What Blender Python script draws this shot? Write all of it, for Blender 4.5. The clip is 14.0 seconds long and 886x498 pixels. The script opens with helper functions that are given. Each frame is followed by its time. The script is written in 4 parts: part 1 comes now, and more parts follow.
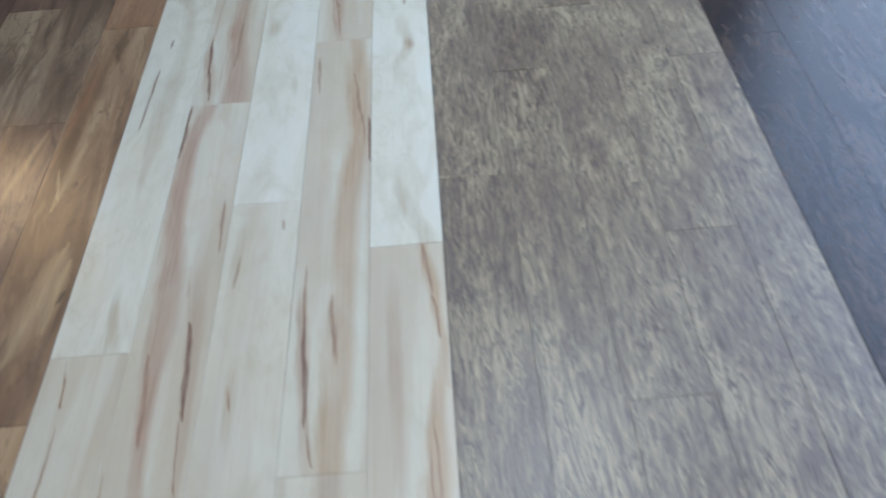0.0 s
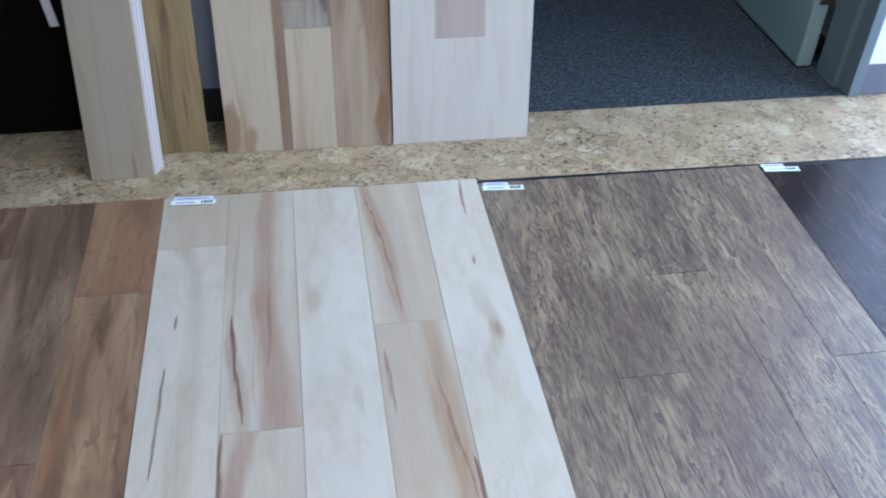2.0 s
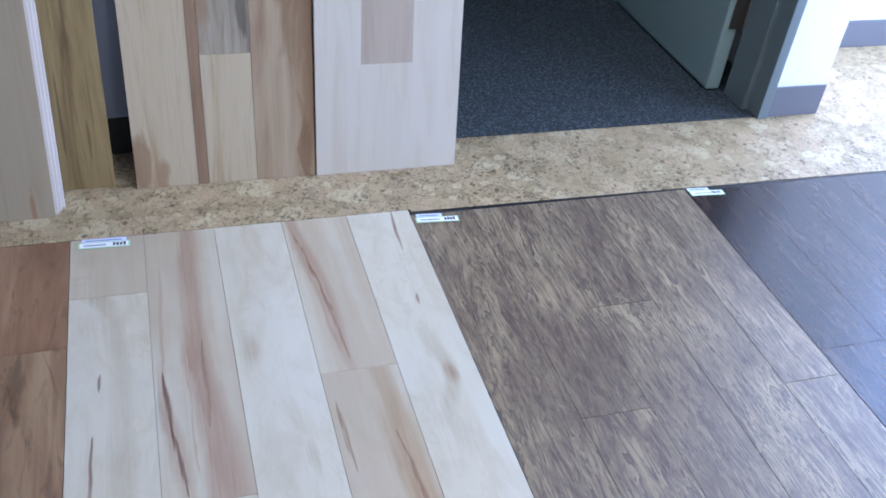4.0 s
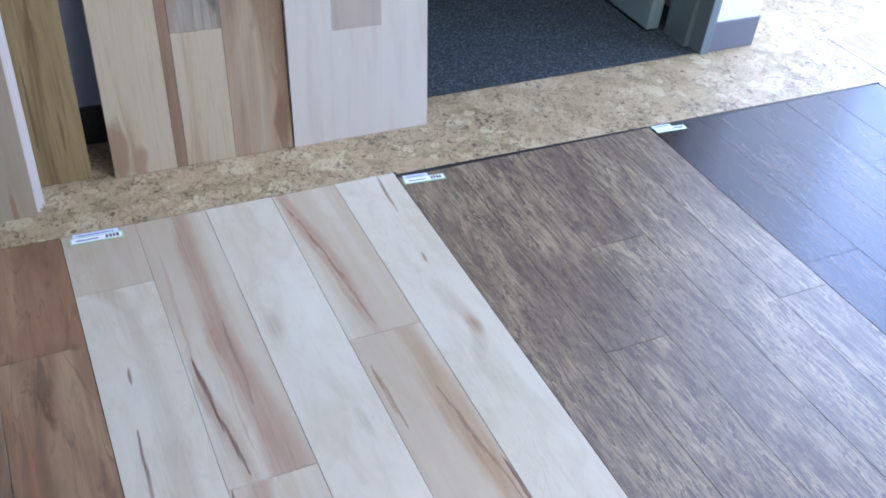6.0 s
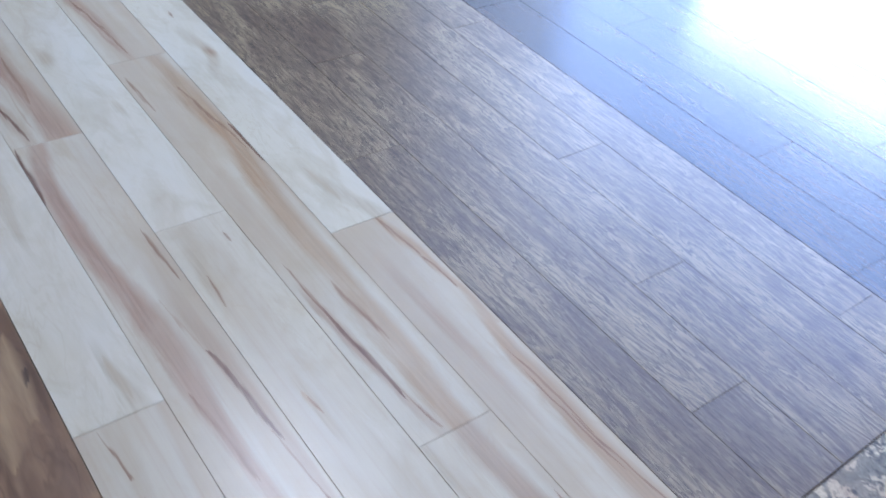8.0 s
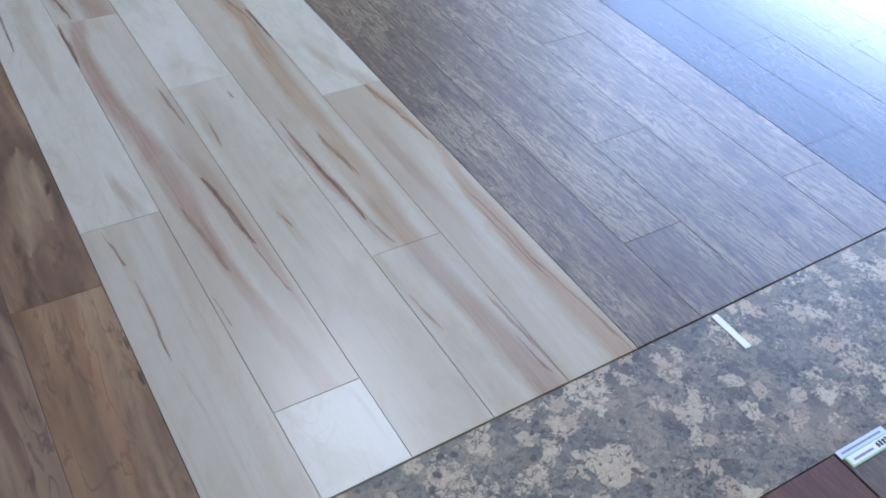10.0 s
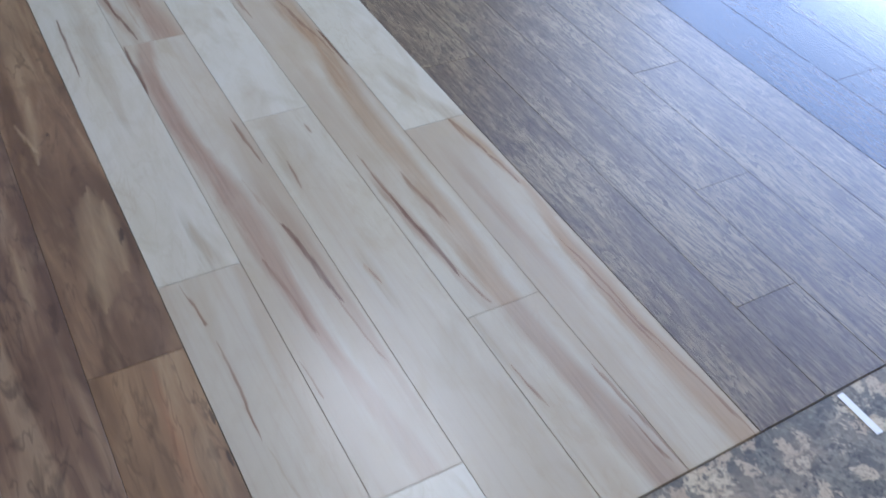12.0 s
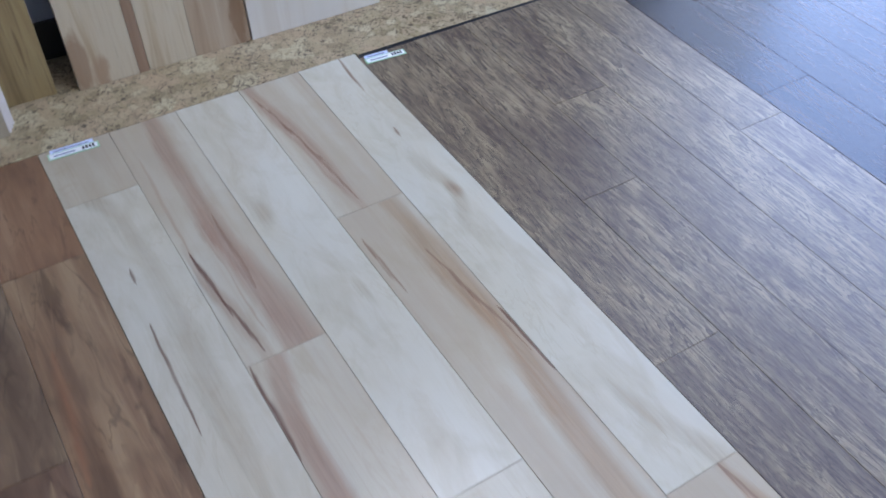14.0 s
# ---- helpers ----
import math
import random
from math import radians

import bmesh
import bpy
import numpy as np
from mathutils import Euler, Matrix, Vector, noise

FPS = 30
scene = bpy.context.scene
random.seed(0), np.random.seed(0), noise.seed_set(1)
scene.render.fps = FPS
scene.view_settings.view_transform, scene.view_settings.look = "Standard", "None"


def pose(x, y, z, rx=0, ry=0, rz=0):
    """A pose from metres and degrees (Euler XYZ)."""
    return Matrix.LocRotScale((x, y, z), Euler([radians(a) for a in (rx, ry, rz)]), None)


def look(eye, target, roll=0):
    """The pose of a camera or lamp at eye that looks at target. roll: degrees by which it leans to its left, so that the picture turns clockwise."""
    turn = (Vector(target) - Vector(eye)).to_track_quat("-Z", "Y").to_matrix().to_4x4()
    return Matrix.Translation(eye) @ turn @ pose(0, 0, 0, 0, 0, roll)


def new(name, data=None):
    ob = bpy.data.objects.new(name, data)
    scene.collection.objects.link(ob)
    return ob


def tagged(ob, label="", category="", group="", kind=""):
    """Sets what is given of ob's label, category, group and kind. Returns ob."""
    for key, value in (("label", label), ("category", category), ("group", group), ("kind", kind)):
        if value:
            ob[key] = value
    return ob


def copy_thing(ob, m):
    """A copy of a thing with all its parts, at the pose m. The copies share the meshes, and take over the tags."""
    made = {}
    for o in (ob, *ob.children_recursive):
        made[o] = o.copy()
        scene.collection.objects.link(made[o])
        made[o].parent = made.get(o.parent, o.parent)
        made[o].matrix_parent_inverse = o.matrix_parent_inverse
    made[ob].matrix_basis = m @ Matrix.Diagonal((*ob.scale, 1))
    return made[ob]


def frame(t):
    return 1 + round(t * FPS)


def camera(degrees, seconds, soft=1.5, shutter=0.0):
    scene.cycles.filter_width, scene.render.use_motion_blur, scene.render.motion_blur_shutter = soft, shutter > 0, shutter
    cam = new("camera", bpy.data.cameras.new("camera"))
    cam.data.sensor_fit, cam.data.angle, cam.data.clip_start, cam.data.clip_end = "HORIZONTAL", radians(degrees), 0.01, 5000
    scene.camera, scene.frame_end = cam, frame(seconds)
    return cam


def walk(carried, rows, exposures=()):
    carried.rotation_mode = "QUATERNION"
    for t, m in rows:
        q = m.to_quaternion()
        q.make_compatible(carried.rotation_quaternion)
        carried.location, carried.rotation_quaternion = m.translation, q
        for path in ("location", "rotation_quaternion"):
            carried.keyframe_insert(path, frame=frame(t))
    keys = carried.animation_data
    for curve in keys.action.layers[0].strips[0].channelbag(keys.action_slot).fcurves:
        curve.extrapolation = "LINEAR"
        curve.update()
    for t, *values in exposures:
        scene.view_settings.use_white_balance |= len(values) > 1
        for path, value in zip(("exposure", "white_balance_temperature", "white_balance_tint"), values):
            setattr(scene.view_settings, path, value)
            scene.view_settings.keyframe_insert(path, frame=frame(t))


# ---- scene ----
cam = camera(51.4, 14.0, soft=1.8, shutter=0.4)
PATH = [
    (0, (0.784, -2.679, 1.328), (0.76, -1.254, -0.075), -5.3),
    (0.5, (0.605, -2.322, 1.311), (0.559, -0.933, -0.127), -4.0),
    (1, (0.527, -2.08, 1.346), (0.493, -0.6, 0.001), 0.1),
    (1.5, (0.41, -1.931, 1.353), (0.467, -0.407, 0.058), 0.6),
    (2, (0.353, -1.87, 1.319), (0.624, -0.341, 0.059), 2.1),
    (2.5, (0.352, -1.843, 1.326), (0.681, -0.321, 0.07), 3.3),
    (3, (0.33, -1.836, 1.334), (0.729, -0.313, 0.101), 4.7),
    (3.2, (0.315, -1.825, 1.325), (0.738, -0.298, 0.104), 5.6),
    (5.3, (0.015, -1.582, 1.278), (0.74, -0.204, 0.022), 6.0),
    (5.5, (-0.003, -1.587, 1.278), (0.724, -0.209, 0.024), 6.1),
    (6, (-0.019, -1.671, 1.268), (0.744, -0.316, 0.01), 6.2),
    (6.5, (-0.025, -1.812, 1.274), (0.732, -0.458, 0.012), 6.3),
    (7, (-0.018, -2.098, 1.212), (0.743, -0.831, -0.135), 7.2),
    (7.5, (-0.092, -2.347, 1.188), (0.74, -1.059, -0.096), 5.6),
    (8, (-0.165, -2.53, 1.229), (0.842, -1.395, -0.074), 8.4),
    (8.5, (-0.125, -2.72, 1.178), (0.822, -1.55, -0.139), 8.7),
    (9, (-0.097, -2.866, 1.177), (0.734, -1.693, -0.213), 6.7),
    (9.2, (-0.106, -2.935, 1.168), (0.745, -1.728, -0.181), 5.8),
    (11.3, (-0.164, -2.966, 1.209), (0.604, -1.703, -0.138), 3.4),
    (11.5, (-0.164, -2.894, 1.188), (0.59, -1.6, -0.138), 3.5),
    (12, (-0.174, -2.726, 1.197), (0.608, -1.508, -0.182), 5.2),
    (12.5, (-0.243, -2.501, 1.247), (0.624, -1.297, -0.095), 1.6),
    (13, (-0.185, -2.23, 1.225), (0.614, -1.0, -0.134), 1.0),
    (13.5, (-0.099, -1.99, 1.231), (0.632, -0.732, -0.141), 1.9),
    (14, (-0.094, -1.725, 1.28), (0.675, -0.556, -0.149), 1.9),
]
EXPOSURES = [(0, -0.19, 5980, 7), (1, -0.19, 5920, 9), (2, -0.16, 5830, 14), (3.2, -0.14, 5830, 17), (5.5, -0.13, 5950, 20), (6.5, -0.15, 5970, 17), (8.5, -0.34, 5780, 16), (9.2, -0.4, 5740, 15), (11.4, -0.59, 5930, 15), (13, -0.54, 6050, 18), (14, -0.52, 6050, 17)]
walk(cam, [(t, look(eye, target, roll)) for t, eye, target, roll in PATH], EXPOSURES)

# ---- light ----
U = 1.2  # metres in one unit of the floor plan
world = bpy.data.worlds.new("sky")
world.use_nodes = True
scene.world = world
wn = world.node_tree
sky = wn.nodes.new("ShaderNodeTexSky")
sky.sky_type, sky.sun_disc = "NISHITA", False
sky.sun_elevation, sky.sun_rotation = radians(48), radians(75)
wn.links.new(sky.outputs["Color"], wn.nodes["Background"].inputs["Color"])
wn.nodes["Background"].inputs["Strength"].default_value = 0.12


def area(name, x, y, z, sx, sy, power, color, turn):
    lamp = bpy.data.lights.new(name, "AREA")
    lamp.shape, lamp.size, lamp.size_y, lamp.energy, lamp.color = "RECTANGLE", sx * U, sy * U, power, color
    ob = new(name, lamp)
    ob.matrix_world = pose(x * U, y * U, z * U, *turn)
    return ob


WINDOW_X = 2.78
# skylight through the shop window, and the lit ceiling panel
area("window_light", WINDOW_X - 0.03, -0.505, 1.02, 1.75, 2.18, 160, (0.37, 0.57, 1.0), (0, 90, 0))
area("sunlit_pavement_light", WINDOW_X - 0.035, -0.60, 0.36, 0.46, 0.95, 22, (0.76, 0.89, 1.0), (0, 90, 0))
area("recess_window_light", WINDOW_X - 0.03, 0.34, 1.0, 1.7, 0.46, 36, (0.80, 0.90, 1.0), (0, 90, 0))
area("ceiling_panel_light", 0.95, -0.32, 2.235, 0.5, 1.0, 25, (0.72, 0.85, 1.0), (0, 0, 0))
# unseen second panel, added as a warm fill from behind the camera
area("ceiling_panel_light", 0.95, -2.72, 2.235, 0.5, 1.0, 32, (1.0, 0.97, 0.88), (0, 0, 0))

# ---- materials ----


class Nodes:
    """A short hand for a node material."""

    def __init__(self, name):
        self.mat = bpy.data.materials.new(name)
        self.mat.use_nodes = True
        self.tree = self.mat.node_tree
        self.bsdf = self.tree.nodes["Principled BSDF"]

    def add(self, kind, **inputs):
        node = self.tree.nodes.new("ShaderNode" + kind)
        for key, value in inputs.items():
            self.put(node.inputs[key.replace("_", " ")], value)
        return node

    def put(self, socket, value):
        if isinstance(value, bpy.types.NodeSocket):
            self.tree.links.new(value, socket)
        else:
            socket.default_value = value

    def math(self, op, a, b=0.0, c=0.0, clamp=False):
        node = self.tree.nodes.new("ShaderNodeMath")
        node.operation, node.use_clamp = op, clamp
        for n, v in enumerate((a, b, c)):
            self.put(node.inputs[n], v)
        return node.outputs[0]

    def place(self):
        return self.add("NewGeometry").outputs["Position"]

    def stretch(self, vec, sx, sy, sz=1.0, shift=(0, 0, 0)):
        node = self.tree.nodes.new("ShaderNodeMapping")
        self.put(node.inputs["Vector"], vec)
        node.inputs["Scale"].default_value = (sx, sy, sz)
        self.put(node.inputs["Location"], shift)
        return node.outputs[0]

    def noise(self, vec, scale, detail=3.0, rough=0.5, distort=0.0):
        return self.add("TexNoise", Vector=vec, Scale=scale, Detail=detail, Roughness=rough, Distortion=distort).outputs["Fac"]

    def ramp(self, fac, *stops):
        node = self.tree.nodes.new("ShaderNodeValToRGB")
        self.put(node.inputs[0], fac)
        while len(node.color_ramp.elements) < len(stops):
            node.color_ramp.elements.new(0.5)
        for el, (p, c) in zip(node.color_ramp.elements, stops):
            el.position = p
            el.color = (c, c, c, 1) if isinstance(c, (int, float)) else (*c, 1)
        return node.outputs[0]

    def mix(self, fac, a, b, blend="MIX"):
        node = self.tree.nodes.new("ShaderNodeMix")
        node.data_type, node.blend_type = "RGBA", blend
        self.put(node.inputs[0], fac)
        for s, v in ((node.inputs[6], a), (node.inputs[7], b)):
            self.put(s, (*v, 1) if isinstance(v, tuple) else v)
        return node.outputs[2]

    def mid(self, a, b):
        return tuple((u + v) / 2 for u, v in zip(a, b))

    def random(self):
        return self.add("ObjectInfo").outputs["Random"]

    def done(self, color, rough=0.5, bump=None, strength=0.2, distance=0.001, **more):
        self.put(self.bsdf.inputs["Base Color"], (*color, 1) if isinstance(color, tuple) else color)
        self.put(self.bsdf.inputs["Roughness"], rough)
        if bump is not None:
            node = self.add("Bump", Height=bump, Strength=strength, Distance=distance)
            self.tree.links.new(node.outputs[0], self.bsdf.inputs["Normal"])
        for key, value in more.items():
            self.put(self.bsdf.inputs[key.replace("_", " ")], value)
        return self.mat


def streak_group():
    """Nodes for one mineral streak: a thin wavy line that tapers at both ends."""
    g = bpy.data.node_groups.new("streak", "ShaderNodeTree")
    for n in ("X0", "Y0", "X1", "Y1", "Width", "Soft"):
        g.interface.new_socket(n, in_out="INPUT", socket_type="NodeSocketFloat")
    g.interface.new_socket("Mask", in_out="OUTPUT", socket_type="NodeSocketFloat")
    i, o = g.nodes.new("NodeGroupInput"), g.nodes.new("NodeGroupOutput")

    def m(op, a, b=0.0, c=0.0, clamp=False):
        node = g.nodes.new("ShaderNodeMath")
        node.operation, node.use_clamp = op, clamp
        for n, v in enumerate((a, b, c)):
            if isinstance(v, bpy.types.NodeSocket):
                g.links.new(v, node.inputs[n])
            else:
                node.inputs[n].default_value = v
        return node.outputs[0]

    geo = g.nodes.new("ShaderNodeNewGeometry")
    sep = g.nodes.new("ShaderNodeSeparateXYZ")
    g.links.new(geo.outputs["Position"], sep.inputs[0])
    x, y = m("DIVIDE", sep.outputs[0], U), m("DIVIDE", sep.outputs[1], U)

    def wobble(scale, sx, sy):
        mp, nz = g.nodes.new("ShaderNodeMapping"), g.nodes.new("ShaderNodeTexNoise")
        g.links.new(geo.outputs["Position"], mp.inputs["Vector"])
        mp.inputs["Scale"].default_value = (sx, sy, 1)
        g.links.new(mp.outputs[0], nz.inputs["Vector"])
        nz.inputs["Scale"].default_value, nz.inputs["Detail"].default_value = scale, 3.0
        return m("SUBTRACT", nz.outputs["Fac"], 0.5)

    slow, fine = wobble(9.0, 1.0, 1.0), wobble(125.0, 1.0, 0.075)
    t = m("DIVIDE", m("SUBTRACT", m("ADD", y, m("MULTIPLY", fine, 0.06)), i.outputs["Y0"]), m("SUBTRACT", i.outputs["Y1"], i.outputs["Y0"]))
    inside = m("MULTIPLY", m("MULTIPLY", t, m("SUBTRACT", 1.0, t)), 4.0, clamp=True)
    xc = m("ADD", i.outputs["X0"], m("MULTIPLY", m("SUBTRACT", i.outputs["X1"], i.outputs["X0"]), t))
    off = m("ABSOLUTE", m("SUBTRACT", m("ADD", x, m("ADD", m("MULTIPLY", slow, 0.010), m("MULTIPLY", fine, 0.0075))), xc))
    half = m("MULTIPLY", i.outputs["Width"], m("POWER", m("MAXIMUM", inside, 0.0001), 0.6))
    d = m("DIVIDE", off, m("MAXIMUM", half, 0.00002))
    edge = m("DIVIDE", m("SUBTRACT", 1.0, d), m("MAXIMUM", i.outputs["Soft"], 0.05), clamp=True)
    live = m("MULTIPLY", edge, m("GREATER_THAN", inside, 0.0005))
    g.links.new(m("MULTIPLY", live, m("ADD", 0.8, m("MULTIPLY", fine, 1.2)), clamp=True), o.inputs[0])
    return g


STREAK = streak_group()


HEART = {"tan": (0.345, 0.245, 0.165), "orange": (0.36, 0.24, 0.138), "smoke": (0.425, 0.355, 0.248), "rose": (0.335, 0.215, 0.145)}


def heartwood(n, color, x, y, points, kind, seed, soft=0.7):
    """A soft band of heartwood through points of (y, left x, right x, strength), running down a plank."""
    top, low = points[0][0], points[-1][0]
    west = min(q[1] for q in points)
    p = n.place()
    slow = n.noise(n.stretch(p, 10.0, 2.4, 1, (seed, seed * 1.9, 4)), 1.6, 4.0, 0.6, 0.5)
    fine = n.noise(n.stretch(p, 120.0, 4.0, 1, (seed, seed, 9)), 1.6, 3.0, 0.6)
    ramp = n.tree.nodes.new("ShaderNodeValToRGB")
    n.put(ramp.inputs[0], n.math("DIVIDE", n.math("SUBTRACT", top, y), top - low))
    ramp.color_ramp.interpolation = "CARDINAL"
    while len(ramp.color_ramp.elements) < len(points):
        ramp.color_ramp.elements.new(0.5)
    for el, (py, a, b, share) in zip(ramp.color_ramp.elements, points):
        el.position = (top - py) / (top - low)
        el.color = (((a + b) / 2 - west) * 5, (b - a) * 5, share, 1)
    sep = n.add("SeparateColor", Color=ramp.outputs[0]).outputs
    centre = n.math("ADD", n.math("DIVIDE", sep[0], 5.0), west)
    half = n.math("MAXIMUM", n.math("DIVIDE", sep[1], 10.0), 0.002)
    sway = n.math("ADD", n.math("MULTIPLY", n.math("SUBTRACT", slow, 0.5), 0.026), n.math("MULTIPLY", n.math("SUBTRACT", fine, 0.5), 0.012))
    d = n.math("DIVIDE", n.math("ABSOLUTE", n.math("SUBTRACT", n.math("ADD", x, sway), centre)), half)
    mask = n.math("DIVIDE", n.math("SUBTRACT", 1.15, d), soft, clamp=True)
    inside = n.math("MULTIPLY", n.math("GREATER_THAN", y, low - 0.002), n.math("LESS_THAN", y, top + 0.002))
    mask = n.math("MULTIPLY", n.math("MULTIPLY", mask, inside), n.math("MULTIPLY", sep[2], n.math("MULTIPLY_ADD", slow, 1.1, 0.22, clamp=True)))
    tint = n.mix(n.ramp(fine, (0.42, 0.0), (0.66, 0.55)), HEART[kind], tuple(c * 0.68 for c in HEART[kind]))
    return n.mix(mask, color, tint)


def maple(name, tone, seed, streaks=(), warm=0.5, bands=()):
    """Varnished maple: tone 0 is pale sapwood, 1 beige; streaks of (x0, y0, x1, y1, half width, softness, kind); bands as heartwood() takes them."""
    n = Nodes(name)
    p = n.place()
    xyz = n.add("SeparateXYZ", Vector=p).outputs
    x, y = n.math("DIVIDE", xyz[0], U), n.math("DIVIDE", xyz[1], U)
    grain = n.noise(n.stretch(p, 20, 1.9, 1, (seed, seed * 2.3, 0)), 2.6, 3.0, 0.5, 1.2)
    clouds = n.noise(n.stretch(p, 4.0, 1.1, 1, (seed * 1.7, seed, 0)), 1.6, 4.0, 0.6, 0.3)
    broad = n.noise(n.stretch(p, 6.0, 0.45, 1, (seed * 3.1, seed, 2)), 1.5, 2.5, 0.5, 0.5)
    haze = n.math("MULTIPLY_ADD", clouds, 2.4, -0.7, clamp=True)
    pale = n.mix(haze, (0.56, 0.53, 0.43), (0.51, 0.462, 0.345))
    beige = n.mix(haze, (0.40, 0.33, 0.237), (0.455, 0.385, 0.275))
    color = n.mix(n.math("MULTIPLY", n.math("ADD", 0.72, n.ramp(broad, (0.42, 0.0), (0.56, 0.8))), tone, clamp=True), pale, beige)
    color = n.mix(n.math("MULTIPLY", n.ramp(broad, (0.58, 0.0), (0.72, 0.8)), tone * warm), color, (0.34, 0.25, 0.175))
    swirl = n.noise(n.stretch(p, 5.0, 1.3, 1, (seed, 5, seed)), 2.2, 5.0, 0.62, 1.6)
    color = n.mix(n.math("MULTIPLY_ADD", swirl, 2.2, -1.12, clamp=True), color, (0.42, 0.345, 0.235))
    curl = n.math("ABSOLUTE", n.math("SUBTRACT", n.noise(n.stretch(p, 9.0, 2.2, 1, (seed, 2, seed)), 1.7, 3.0, 0.55, 2.2), 0.5))
    color = n.mix(n.math("MULTIPLY", n.ramp(curl, (0.0, 0.2), (0.03, 0.0)), n.ramp(clouds, (0.46, 0.0), (0.60, 1.0))), color, (0.36, 0.275, 0.18))
    color = n.mix(n.math("MULTIPLY", n.ramp(grain, (0.52, 0.0), (0.72, 1.0)), 0.05), color, (0.30, 0.22, 0.155))
    mottle = n.noise(n.stretch(p, 8.0, 4.2, 1, (seed, seed * 1.3, 7)), 1.7, 4.0, 0.58, 0.6)
    color = n.mix(n.math("MULTIPLY_ADD", mottle, 2.8, -1.4, clamp=True), color, n.mix(0.5, color, (0.37, 0.30, 0.19)))
    fibre = n.noise(n.stretch(p, 70, 0.9, 1, (seed, seed, 3)), 2.0, 4.0, 0.6, 0.2)
    color = n.mix(n.math("MULTIPLY", n.math("MULTIPLY_ADD", fibre, 3.2, -1.6, clamp=True), 0.08 + 0.26 * tone), color, (0.34, 0.235, 0.16))
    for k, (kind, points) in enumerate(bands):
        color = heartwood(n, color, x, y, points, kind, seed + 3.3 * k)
    kinds = {"dark": (0.118, 0.055, 0.036), "brown": (0.215, 0.125, 0.078), "pink": (0.325, 0.22, 0.15), "orange": (0.335, 0.21, 0.122), "stain": (0.36, 0.285, 0.185)}
    for x0, y0, x1, y1, width, soft, kind in streaks:
        width *= 1.35
        g = n.tree.nodes.new("ShaderNodeGroup")
        g.node_tree = STREAK
        for key, value in (("X0", x0), ("Y0", y0), ("X1", x1), ("Y1", y1), ("Width", width), ("Soft", soft)):
            g.inputs[key].default_value = value
        color = n.mix(n.math("MULTIPLY", g.outputs[0], {"stain": 0.45, "pink": 0.6, "orange": 0.62}.get(kind, 0.9)), color, kinds[kind])
    return n.done(color, n.math("MULTIPLY_ADD", mottle, 0.06, 0.20), grain, 0.006, 0.0006, Specular_IOR_Level=0.5)


